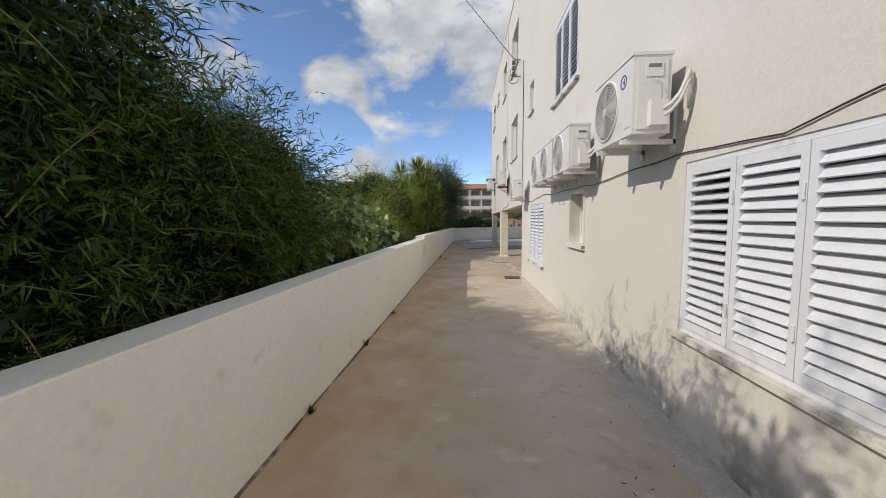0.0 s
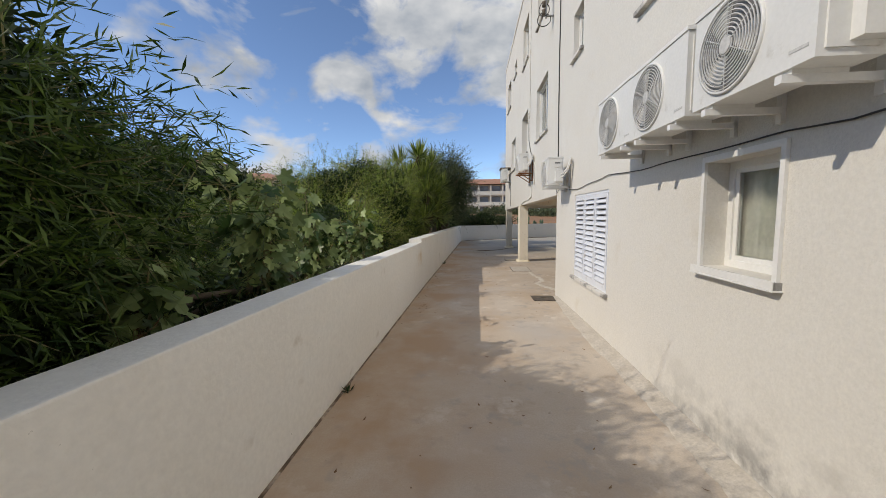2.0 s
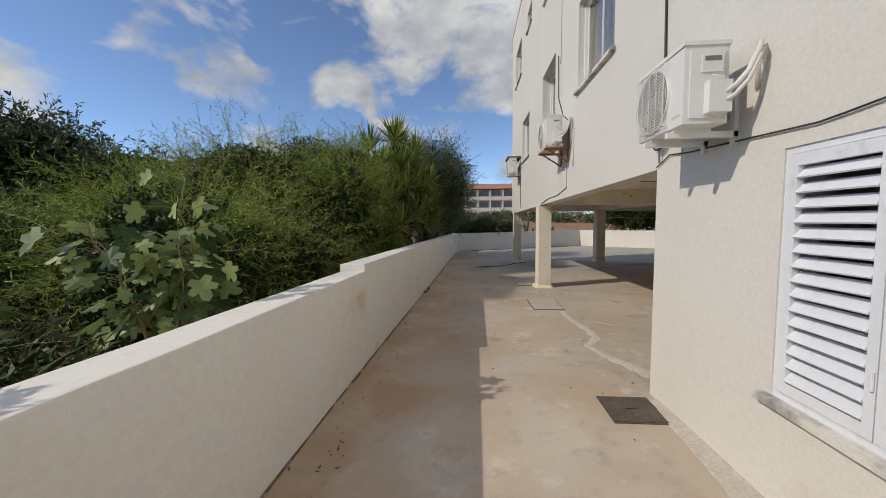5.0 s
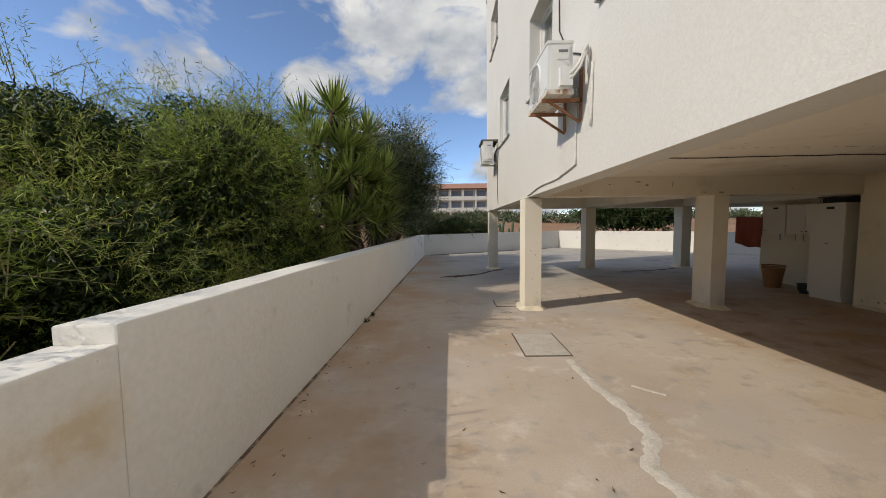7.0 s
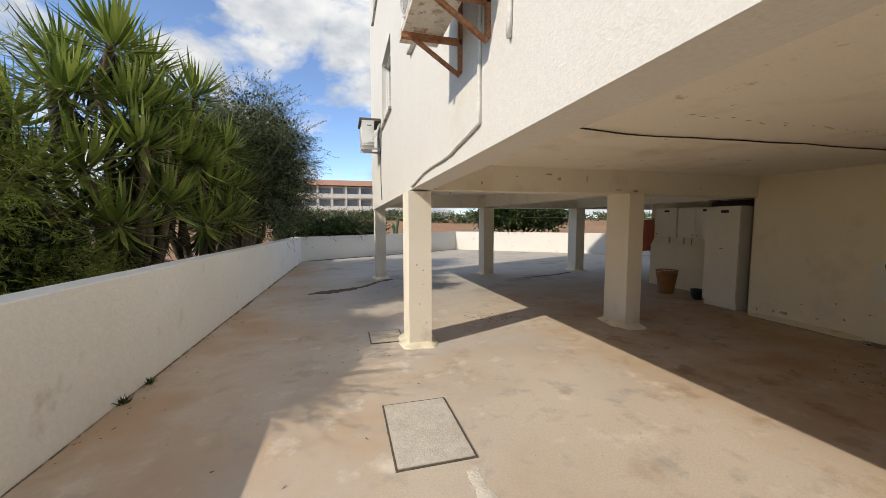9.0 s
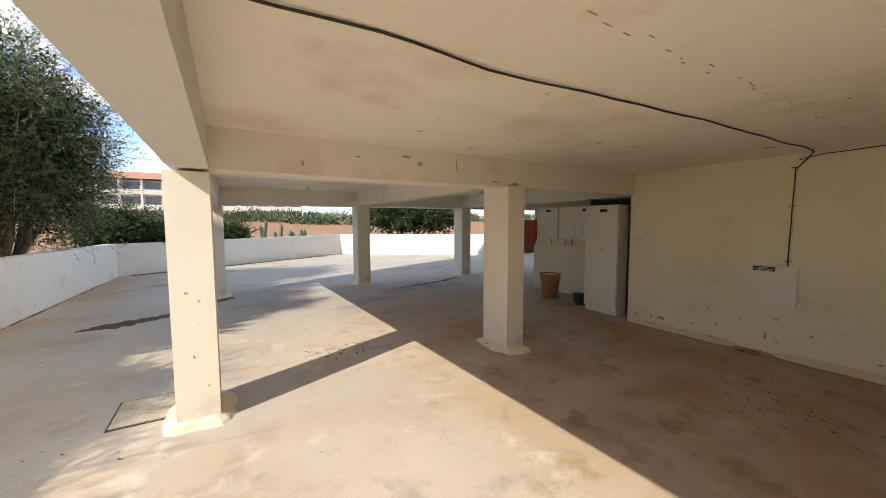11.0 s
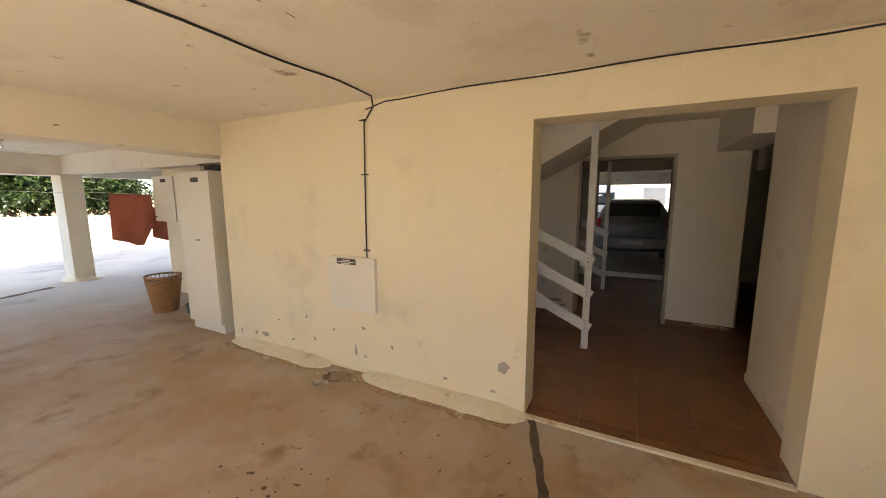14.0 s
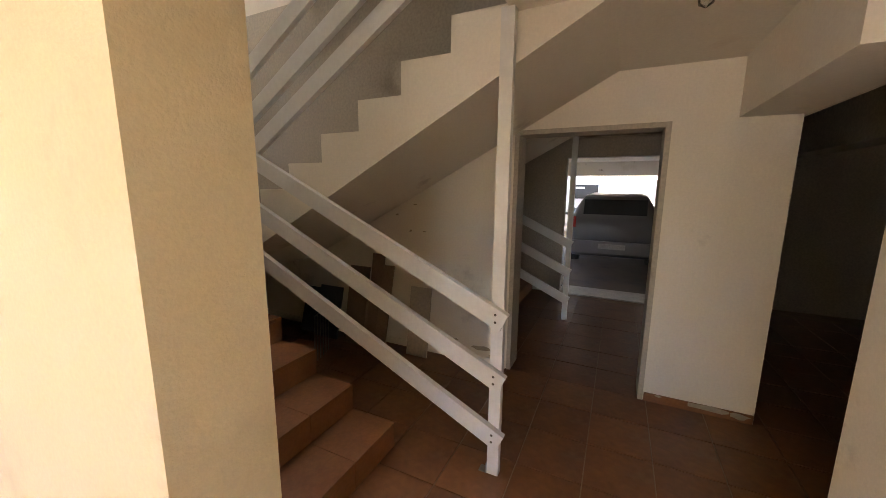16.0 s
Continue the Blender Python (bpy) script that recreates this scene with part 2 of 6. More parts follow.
M_STAIRW = mat("cream_stair_paint", (0.90, 0.84, 0.73), (0.87, 0.80, 0.68), 0.9, 0.85, bump=0.14, bscale=100, speck=0.03,
               stains=(((0.52, 0.45, 0.36), 2.0, 0.62, 0.8),))
M_PLANK = mat("stained_board", (0.30, 0.22, 0.15), (0.22, 0.15, 0.10), 5.0, 0.8, speck=0.12, rnd=0.3)
M_PEEL = mat("bare_grey_plaster", (0.50, 0.43, 0.32), (0.42, 0.35, 0.25), 20.0, 0.95, bump=0.6)
M_ROOFTILE = mat("terracotta_roof", (0.44, 0.23, 0.15), (0.38, 0.19, 0.12), 1.5, 0.85, speck=0.15)
M_FARWALL = mat("pale_far_wall", (0.72, 0.68, 0.60), (0.66, 0.62, 0.54), 0.4, 0.9)
M_FARDARK = mat("dark_far_opening", (0.10, 0.11, 0.12), (0.07, 0.075, 0.085), 0.5, 0.4)
M_FARPANE = mat("grey_far_balcony_door", (0.30, 0.32, 0.35), (0.22, 0.24, 0.27), 0.5, 0.4)
M_GLASS = glass_mat("window_glass")
M_CURTAIN = mat("beige_curtain", (0.50, 0.44, 0.36), (0.44, 0.38, 0.31), 2.0, 0.95, bump=0.1)
M_BLIND = mat("pale_beige_blind", (0.78, 0.72, 0.60), (0.73, 0.67, 0.55), 2.0, 0.9, bump=0.1)
# darker grey than the lobby cream; carries the shade of stairwell and back rooms
M_LOBBYDARK = mat("grey_paint_and_shade", (0.54, 0.48, 0.39), (0.48, 0.42, 0.34), 1.0, 0.85)
M_BARK = mat("grey_brown_bark", (0.16, 0.12, 0.085), (0.10, 0.075, 0.05), 8.0, 0.95, bump=0.9, bscale=30, speck=0.2)
M_STEM = mat("green_stem", (0.20, 0.22, 0.09), (0.26, 0.20, 0.10), 6.0, 0.8)
L_ACACIA = leaf_mat("acacia_leaf", (0.016, 0.042, 0.007), (0.105, 0.165, 0.026), trans=0.25)
L_LIGHT = leaf_mat("light_shrub_leaf", (0.08, 0.14, 0.02), (0.44, 0.48, 0.11), trans=0.25)
L_FEATHER = leaf_mat("feathery_leaf", (0.05, 0.105, 0.016), (0.40, 0.50, 0.085), trans=0.3)
L_MALLOW = leaf_mat("broad_shrub_leaf", (0.035, 0.08, 0.02), (0.40, 0.48, 0.19), 0.42, 0.25)
L_YUCCA = leaf_mat("yucca_blade", (0.06, 0.11, 0.022), (0.40, 0.47, 0.12), 0.38, 0.15)
L_YUCCA_LOW = leaf_mat("dark_yucca_blade", (0.015, 0.024, 0.009), (0.09, 0.085, 0.035), 0.5, 0.05)
L_OLIVE = leaf_mat("olive_leaf", (0.05, 0.075, 0.035), (0.19, 0.22, 0.115), 0.5, 0.2)
# colour of dark-leaved plants, and of the shade painted inside every crown
L_DARK = leaf_mat("dark_leaf_and_inner_shade", (0.012, 0.028, 0.008), (0.05, 0.085, 0.018), 0.45, 0.12)
L_CACTUS = mat("cactus_skin", (0.10, 0.15, 0.08), (0.07, 0.11, 0.06), 5.0, 0.6)
L_DRY = leaf_mat("dry_leaf", (0.14, 0.07, 0.03), (0.26, 0.16, 0.07), 0.8, 0.1)


# ---- builders ----
def finish(name, bm, material, bevel=0.0):
    me = bpy.data.meshes.new(name)
    if bevel:
        bmesh.ops.bevel(bm, geom=[e for e in bm.edges if e.is_manifold and e.calc_face_angle(0) > 0.6], offset=bevel, segments=2, affect="EDGES", profile=0.6)
    bm.normal_update()
    bm.to_mesh(me)
    bm.free()
    me.materials.append(material)
    return me


def box(bm, x0, x1, y0, y1, z0, z1, m=None):
    """A box between two corners, added to bm."""
    vs = [bm.verts.new((x, y, z)) for x in (x0, x1) for y in (y0, y1) for z in (z0, z1)]
    if m:
        for v in vs:
            v.co = m @ v.co
    for f in ((0, 1, 3, 2), (4, 6, 7, 5), (0, 4, 5, 1), (2, 3, 7, 6), (0, 2, 6, 4), (1, 5, 7, 3)):
        bm.faces.new([vs[i] for i in f])
    return bm


def boxes(*rows):
    bm = bmesh.new()
    for r in rows:
        box(bm, *r)
    return bm


def tube(bm, path, radii, sides=8, cap=True):
    """A round tube along points, with a radius at each."""
    path = [Vector(p) for p in path]
    if isinstance(radii, (int, float)):
        radii = [radii] * len(path)
    rings, side = [], None
    for i, p in enumerate(path):
        d = (path[min(i + 1, len(path) - 1)] - path[max(i - 1, 0)]).normalized()
        if side is None:
            side = d.orthogonal().normalized()
        side = (side - d * side.dot(d)).normalized()
        up = d.cross(side)
        rings.append([bm.verts.new(p + radii[i] * (math.cos(a) * side + math.sin(a) * up)) for a in (2 * math.pi * k / sides for k in range(sides))])
    for a, c in zip(rings, rings[1:]):
        for k in range(sides):
            bm.faces.new((a[k], a[(k + 1) % sides], c[(k + 1) % sides], c[k]))
    if cap:
        bm.faces.new(list(reversed(rings[0])))
        bm.faces.new(rings[-1])
    return bm


def lathe(bm, profile, sides=24, m=None):
    """A surface of turning round z from (radius, height) pairs."""
    rings = [[bm.verts.new((r * math.cos(2 * math.pi * k / sides), r * math.sin(2 * math.pi * k / sides), z)) for k in range(sides)] for r, z in profile]
    for a, c in zip(rings, rings[1:]):
        for k in range(sides):
            bm.faces.new((a[k], a[(k + 1) % sides], c[(k + 1) % sides], c[k]))
    if m:
        for r in rings:
            for v in r:
                v.co = m @ v.co
    return bm


def smooth(me):
    for p in me.polygons:
        p.use_smooth = True
    return me


def structure(name, bm, material, label="", bevel=0.0):
    return tagged(new(name, finish(name, bm, material, bevel)), label, kind="structure")


def thing(name, label, category, group="", at=(0, 0, 0), turn=0):
    ob = tagged(new(name), label, category, group)
    ob.empty_display_size = 0.1
    ob.matrix_basis = pose(*at, 0, 0, turn)
    return ob


def part(name, bm, material, parent, label="", bevel=0.0, soft=False):
    me = finish(name, bm, material, bevel)
    if soft:
        smooth(me)
    ob = new(name, me)
    ob.parent = parent
    if label:
        ob["label"] = label
    return ob


def wall_panel(bm, u0, u1, z0, z1, d0, d1, holes, along="y"):
    """A wall with openings: u along it, d through its thickness; holes are (u0, u1, z0, z1)."""
    us = sorted({u0, u1, *[v for h in holes for v in h[:2] if u0 < v < u1]})
    zs = sorted({z0, z1, *[v for h in holes for v in h[2:] if z0 < v < z1]})
    pt = (lambda u, d, z: (d, u, z)) if along == "y" else (lambda u, d, z: (u, d, z))

    def solid(i, j):
        if not (0 <= i < len(us) - 1 and 0 <= j < len(zs) - 1):
            return False
        u, z = (us[i] + us[i + 1]) / 2, (zs[j] + zs[j + 1]) / 2
        return not any(h[0] < u < h[1] and h[2] < z < h[3] for h in holes)

    def quad(*c):
        bm.faces.new([bm.verts.new(pt(*p)) for p in c])

    for i in range(len(us) - 1):
        for j in range(len(zs) - 1):
            if not solid(i, j):
                continue
            a, c, e, g = us[i], us[i + 1], zs[j], zs[j + 1]
            quad((a, d0, e), (a, d0, g), (c, d0, g), (c, d0, e))
            quad((a, d1, e), (c, d1, e), (c, d1, g), (a, d1, g))
            if not solid(i - 1, j):
                quad((a, d0, e), (a, d1, e), (a, d1, g), (a, d0, g))
            if not solid(i + 1, j):
                quad((c, d0, e), (c, d0, g), (c, d1, g), (c, d1, e))
            if not solid(i, j - 1):
                quad((a, d0, e), (c, d0, e), (c, d1, e), (a, d1, e))
            if not solid(i, j + 1):
                quad((a, d0, g), (a, d1, g), (c, d1, g), (c, d0, g))
    bmesh.ops.remove_doubles(bm, verts=bm.verts, dist=1e-5)
    bmesh.ops.recalc_face_normals(bm, faces=bm.faces)
    return bm


# ---- ground and boundary walls ----
FX = 1.66            # facade plane
FLAT_END = 10.52     # end of the ground-floor flats, start of the open garage
NORTH = 22.1         # north end of the building
EAST = 18.7


def ground_height(x, y):
    far = max(0.0, y - 34.0)
    rise = 2.6 * (1 - math.exp(-far / 26.0)) + 0.25 * noise.noise((x * 0.09, y * 0.09, 0.0)) * min(1.0, far / 6.0)
    return -0.06 + rise


gx = [-600, -250, -120, -70, -45] + [-30 + 2.5 * i for i in range(33)] + [60, 80, 120, 250, 600]
gy = [-600, -200, -60, -20] + [-8 + 3.0 * i for i in range(33)] + [100, 120, 160, 250, 600]
bm = bmesh.new()
rows = [[bm.verts.new((x, y, ground_height(x, y))) for y in gy] for x in gx]
for a, c in zip(rows, rows[1:]):
    for k in range(len(gy) - 1):
        bm.faces.new((a[k], c[k], c[k + 1], a[k + 1]))
structure("ground", bm, M_EARTH, "dry red earth with low tufts of weed")

WEST = [(-1.62, -9.0), (-1.21, 11.12), (-0.78, 26.7)]     # inner foot of the west wall
BACK = [(-0.78, 26.7), (6.85, 30.75), (12.6, 26.4), (24.0, 18.0)]

bm = bmesh.new()
yard = [bm.verts.new((x, y, 0.0)) for x, y in [(-1.72, -9.0), (-1.32, 11.12), (-0.9, 26.8), (6.85, 30.95), (24.0, 18.2), (24.0, -9.0)]]
bm.faces.new(list(reversed(yard)))
low = bmesh.ops.extrude_face_region(bm, geom=list(bm.faces))
for v in [g for g in low["geom"] if isinstance(g, bmesh.types.BMVert)]:
    v.co.z = -0.12
bmesh.ops.recalc_face_normals(bm, faces=bm.faces)
structure("pavement", bm, M_CONCRETE, "worn brown concrete yard with stains and pale patches")

bm = bmesh.new()
soil = [[bm.verts.new((x, y, 0.25 + 0.22 * noise.noise((x * 0.7, y * 0.7, 3.0)) + 0.08 * noise.noise((x * 3, y * 3, 1.0)))) for y in [-9 + 0.6 * i for i in range(60)]] for x in [-1.6 - 0.5 * k for k in range(22)]]
for a, c in zip(soil, soil[1:]):
    for k in range(len(a) - 1):
        bm.faces.new((a[k], a[k + 1], c[k + 1], c[k]))
bmesh.ops.recalc_face_normals(bm, faces=bm.faces)
structure("garden_soil", bm, M_LITTER, "dark garden soil with dry leaf litter")


def low_wall(name, p0, p1, top0, top1, thick, label, sag=0.0):
    """A painted boundary wall whose inner face runs from p0 to p1, slightly uneven on top."""
    bm = bmesh.new()
    a, c = Vector((*p0, 0)), Vector((*p1, 0))
    d = (c - a)
    n = Vector((-d.y, d.x, 0)).normalized() * thick
    steps = max(2, int(d.length / 0.5))
    prev = None
    for i in range(steps + 1):
        f = i / steps
        p = a + d * f
        top = top0 + (top1 - top0) * f + sag * math.sin(math.pi * f) + 0.008 * noise.noise((p.x * 1.3, p.y * 1.3, 7))
        w = 0.006 * noise.noise((p.x * 2, p.y * 2, 2))
        q = n.normalized() * w
        ring = [bm.verts.new(v) for v in ((p.x, p.y, -0.05), (p.x + q.x, p.y + q.y, top), (p.x + n.x, p.y + n.y, top - 0.01), (p.x + n.x, p.y + n.y, -0.05))]
        if prev:
            for k in range(4):
                bm.faces.new((prev[k], prev[(k + 1) % 4], ring[(k + 1) % 4], ring[k]))
        else:
            bm.faces.new(ring)
        prev = ring
    bm.faces.new(list(reversed(prev)))
    bmesh.ops.recalc_face_normals(bm, faces=bm.faces)
    return structure(name, bm, M_WHITE, label, 0.012)


low_wall("wall_west", WEST[0], WEST[1], 1.165, 1.07, 0.30, "low white painted garden wall with small stains", 0.025)
low_wall("wall_west_north", WEST[1], WEST[2], 1.155, 0.98, 0.30, "low white painted garden wall, one step higher")
low_wall("wall_north", BACK[0], BACK[1], 0.97, 1.0, 0.2, "low white painted back wall of the yard")
low_wall("wall_north_east", BACK[1], BACK[2], 1.0, 1.0, 0.2, "low white painted back wall in full sun")
low_wall("wall_east", BACK[2], BACK[3], 1.0, 1.0, 0.2, "low white painted yard wall")

# ---- the apartment building ----
SH1 = (0.88, 2.85, 0.81, 2.085)
SH2 = (7.69, 9.19, 0.65, 1.99)
W_BATH = (5.12, 5.77, 1.29, 2.04)
W_SHUP = (5.55, 6.97, 3.73, 5.05)
W_SMALL = (8.96, 9.50, 4.26, 4.98)
W_BED = (11.60, 13.05, 3.62, 4.92)
W_DEEP = (14.60, 15.90, 3.62, 4.90)
W_FAR = (17.80, 19.20, 3.52, 4.74)
W_TOP1 = (14.60, 15.75, 6.47, 7.75)
W_TOPS = (17.55, 18.30, 7.10, 7.60)
W_TOP2 = (19.55, 20.95, 6.45, 7.60)
W_TOP3 = (11.60, 13.05, 6.47, 7.75)
HOLES = [SH1, SH2, W_BATH, W_SHUP, W_SMALL, W_BED, W_DEEP, W_FAR, W_TOP1, W_TOPS, W_TOP2, W_TOP3]
SOFFIT = 1.98
CEIL = 2.33
ROOF = 8.75
bm = wall_panel(bmesh.new(), -8.0, FLAT_END, -0.05, ROOF, FX, FX + 0.25, [h for h in HOLES if h[1] < FLAT_END])
structure("wall_facade", bm, M_FACADE, "cream rendered wall of the three-storey apartment building")
bm = wall_panel(bmesh.new(), FLAT_END, NORTH, SOFFIT, ROOF, FX, FX + 0.25, [h for h in HOLES if h[0] > FLAT_END])
for v in bm.verts:
    if abs(v.co.z - SOFFIT) < 1e-4:
        v.co.z = 2.065 - 0.0135 * (v.co.y - FLAT_END)
structure("wall_facade_north", bm, M_FACADE, "cream rendered wall above the open garage")
structure("wall_building_north", wall_panel(bmesh.new(), FX + 0.25, EAST - 0.25, SOFFIT, ROOF, NORTH - 0.25, NORTH, [], "x"), M_FACADE, "cream rendered end wall")
structure("wall_building_south", wall_panel(bmesh.new(), FX + 0.25, EAST - 0.25, -0.05, ROOF, -8.0, -7.75, [], "x"), M_FACADE, "cream rendered end wall")
structure("wall_building_east", wall_panel(bmesh.new(), -8.0, NORTH, -0.05, ROOF, EAST - 0.25, EAST, [(FLAT_END, NORTH + 1, -1, SOFFIT)]), M_FACADE, "cream rendered east wall")
BX_LIGHT_GAP = 10.15
RX0, RX1, RY0, RY1 = FX - 0.02, EAST + 0.02, -8.02, NORTH + 0.02
# gap over the stair shaft is invented, sized to brighten stairs and lobby
structure("roof", boxes((RX0, 7.75, RY0, RY1, ROOF, ROOF + 0.12), (12.9, RX1, RY0, RY1, ROOF, ROOF + 0.12), (7.75, 12.9, RY0, 13.5, ROOF, ROOF + 0.12), (7.75, 12.9, 15.6, RY1, ROOF, ROOF + 0.12), (BX_LIGHT_GAP, 12.9, 13.5, 15.6, ROOF, ROOF + 0.12)), M_FACADE, "flat concrete roof with an unseen gap added over the stairs to let light in")

# garage: ceiling, beams, columns, walls
structure("ceiling_garage", boxes((FX + 0.25, 7.53, FLAT_END, NORTH - 0.25, CEIL, CEIL + 0.28)), M_CEIL, "off-white painted concrete garage ceiling")
structure("ceiling_recess", boxes((7.53, 12.9, 16.05, NORTH - 0.25, CEIL, CEIL + 0.28)), M_CEIL, "off-white painted concrete ceiling over the recess")
structure("ceiling_carport", boxes((12.9, EAST - 0.25, FLAT_END, NORTH - 0.25, CEIL, CEIL + 0.28)), M_CEIL, "off-white painted concrete carport ceiling")
structure("beam_cross", boxes((FX + 0.25, 8.4, 16.0, 16.38, 2.0, CEIL)), M_CEIL, "chipped off-white concrete cross beam", 0.01)
structure("beam_north", boxes((FX + 0.25, 8.4, 21.5, 21.85, 1.98, CEIL)), M_CEIL, "off-white concrete beam", 0.01)
structure("beam_long", boxes((4.86, 5.12, 16.38, 21.5, 2.0, CEIL)), M_CEIL, "off-white concrete beam", 0.01)
structure("beam_inner", boxes((7.98, 8.22, 16.38, 21.5, 2.0, CEIL)), M_CEIL, "off-white concrete beam", 0.01)


def column(x0, x1, y0, y1, top, label):
    ob = thing("column", label, "column", "garage columns", ((x0 + x1) / 2, (y0 + y1) / 2, 0))
    w, d = (x1 - x0) / 2, (y1 - y0) / 2
    part("shaft", boxes((-w, w, -d, d, 0.0, top)), M_COLUMN, ob, bevel=0.012)
    bm = bmesh.new()
    n = 28
    rings = []
    for r, z in ((0.115, 0.0), (0.085, 0.022), (0.012, 0.055), (-0.01, 0.06)):
        ring = []
        for k in range(n):
            a = 2 * math.pi * k / n
            cx, cy = math.cos(a), math.sin(a)
            s = 1 / max(abs(cx) / w, abs(cy) / d)
            wob = 1 + 0.55 * noise.noise((cx * 1.6 + x0 * 5, cy * 1.6 + y0, z))
            ring.append(bm.verts.new((cx * s + cx * r * wob, cy * s + cy * r * wob, z)))
        rings.append(ring)
    for a, c in zip(rings, rings[1:]):
        for k in range(n):
            bm.faces.new((a[k], a[(k + 1) % n], c[(k + 1) % n], c[k]))
    part("mortar_skirt", bm, M_FILLET, ob, "rough cement skirt at the foot")
    return ob


column(1.62, 1.91, 15.96, 16.40, 1.97, "square cream-painted concrete column with chipped paint")
column(4.87, 5.13, 15.91, 16.38, 2.0, "square cream-painted concrete column under the cross beam")
column(1.68, 1.96, 21.55, 22.0, 1.97, "square cream-painted concrete column at the building's corner")
column(4.82, 5.13, 21.45, 21.88, 1.98, "square cream-painted concrete column near the back yard")
column(7.95, 8.25, 21.45, 21.88, 1.98, "square cream-painted concrete column with flaking foot")

DOOR = (11.28, 12.76, -1, 2.06)
bm = wall_panel(bmesh.new(), 10.27, 16.04, 0.0, CEIL, 7.53, 7.79, [DOOR])
structure("wall_garage_east", bm, M_GARAGE, "cream painted garage wall with flaking patches near the floor")
structure("wall_garage_south", wall_panel(bmesh.new(), FX + 0.25, 7.53, 0.0, CEIL, FLAT_END - 0.25, FLAT_END, [], "x"), M_GARAGE, "cream painted garage wall")
structure("wall_recess", boxes((8.40, 8.60, 16.05, 19.0, 0.0, CEIL), (7.75, 8.40, 16.05, 16.2, 0.0, CEIL)), M_GARAGE, "off-white recess wall behind the cupboards")

# ---- lobby ----
LC = 2.42
BX = 10.15           # back wall of the lobby
structure("wall_lobby_south", boxes((7.79, 8.86, 10.95, 11.20, 0.0, LC)), M_STAIRW, "plain cream lobby wall", 0.006)
structure("beam_lobby", boxes((8.86, BX, 11.0, 11.34, 2.06, LC)), M_STAIRW, "cream concrete beam over the passage", 0.006)
IDOOR = (11.70, 12.77, -1, 2.06)
bm = wall_panel(bmesh.new(), 11.03, 16.2, 0.0, ROOF, BX, BX + 0.22, [IDOOR])
structure("wall_lobby_back", bm, M_STAIRW, "cream wall with an inner doorway")
structure("ceiling_lobby", boxes((7.53, 12.9, 10.6, 12.50, LC, 2.64)), M_CEIL, "off-white lobby ceiling")
structure("wall_stair_west", boxes((7.53, 7.75, 10.6, 16.2, CEIL + 0.001, ROOF)), M_STAIRW, "cream stairwell wall")
structure("wall_stair_north", boxes((7.75, BX, 16.0, 16.2, 0.0, ROOF), (BX + 0.22, 12.9, 16.0, 16.2, 0.0, ROOF)), M_STAIRW, "cream stairwell end wall")
structure("wall_stair_upper_south", boxes((7.75, BX, 12.2, 12.4, 4.9, ROOF), (BX + 0.22, 12.9, 12.2, 12.4, 4.9, ROOF), (7.75, 12.9, 10.6, 10.8, 2.64, 4.9), (7.75, 12.9, 10.6, 12.2, 4.9, 5.1)), M_STAIRW, "upper stairwell wall")

# thin overlay that paints the stairwell shade behind the stepped edge
bm = bmesh.new()
prof_w = [(15.99, 1.0), (15.0, 1.04), (13.71, 1.72), (12.41, 2.46), (12.41, 3.44), (15.99, 3.44)]
near_w = [bm.verts.new((BX - 0.006, a, c)) for a, c in prof_w]
far_w = [bm.verts.new((BX - 0.0005, a, c)) for a, c in prof_w]
bm.faces.new(near_w)
bm.faces.new(list(reversed(far_w)))
for k in range(6):
    bm.faces.new((near_w[k], far_w[k], far_w[(k + 1) % 6], near_w[(k + 1) % 6]))
bmesh.ops.recalc_face_normals(bm, faces=bm.faces)
structure("wall_stair_back", bm, M_LOBBYDARK, "stairwell wall along the upper flight, its shade painted on in grey")
# added out of sight to keep roof light off the wall behind the stairs
structure("slab_upper_landing", boxes((9.0, BX, 12.40, 14.9, 3.45, 3.6)), M_STAIRW, "unseen slab added above the upper flight to block light from the roof")

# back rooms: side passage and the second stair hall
# the dimness of these rooms is part of their darker wall colour
structure("wall_passage_west", boxes((8.86, 9.0, 7.5, 10.95, 0.0, LC)), M_LOBBYDARK, "passage wall, its dimness put into the grey")
structure("wall_passage_south", boxes((8.86, 16.0, 7.3, 7.5, 0.0, LC)), M_LOBBYDARK, "passage wall, its dimness put into the grey")
structure("wall_passage_east", boxes((13.4, 13.6, 7.5, 10.4, 0.0, LC)), M_LOBBYDARK, "passage wall, its dimness put into the grey")
structure("beam_passage", boxes((9.0, 13.4, 9.9, 10.2, 2.02, LC)), M_LOBBYDARK, "passage beam, its dimness put into the grey")
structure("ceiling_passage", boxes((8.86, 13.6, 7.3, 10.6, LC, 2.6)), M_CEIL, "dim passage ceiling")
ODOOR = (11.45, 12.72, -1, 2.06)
structure("wall_hall_east", wall_panel(bmesh.new(), 10.4, 16.2, 0.0, ROOF, 12.9, 13.1, [ODOOR]), M_LOBBYDARK, "wall with the far doorway, its dimness put into the grey")
structure("wall_hall_south", boxes((10.37, 12.9, 10.96, 11.2, 0.0, LC)), M_LOBBYDARK, "hall wall, its dimness put into the grey")
# the building's shade on the carport ground, painted as a dark brown sheet
M_CARPORT_SHADE = mat("shade_dark_floor", (0.13, 0.088, 0.055), (0.095, 0.066, 0.043), 1.5, 0.6, bump=0.2, stains=(((0.06, 0.045, 0.033), 2.0, 0.52, 0.7),))
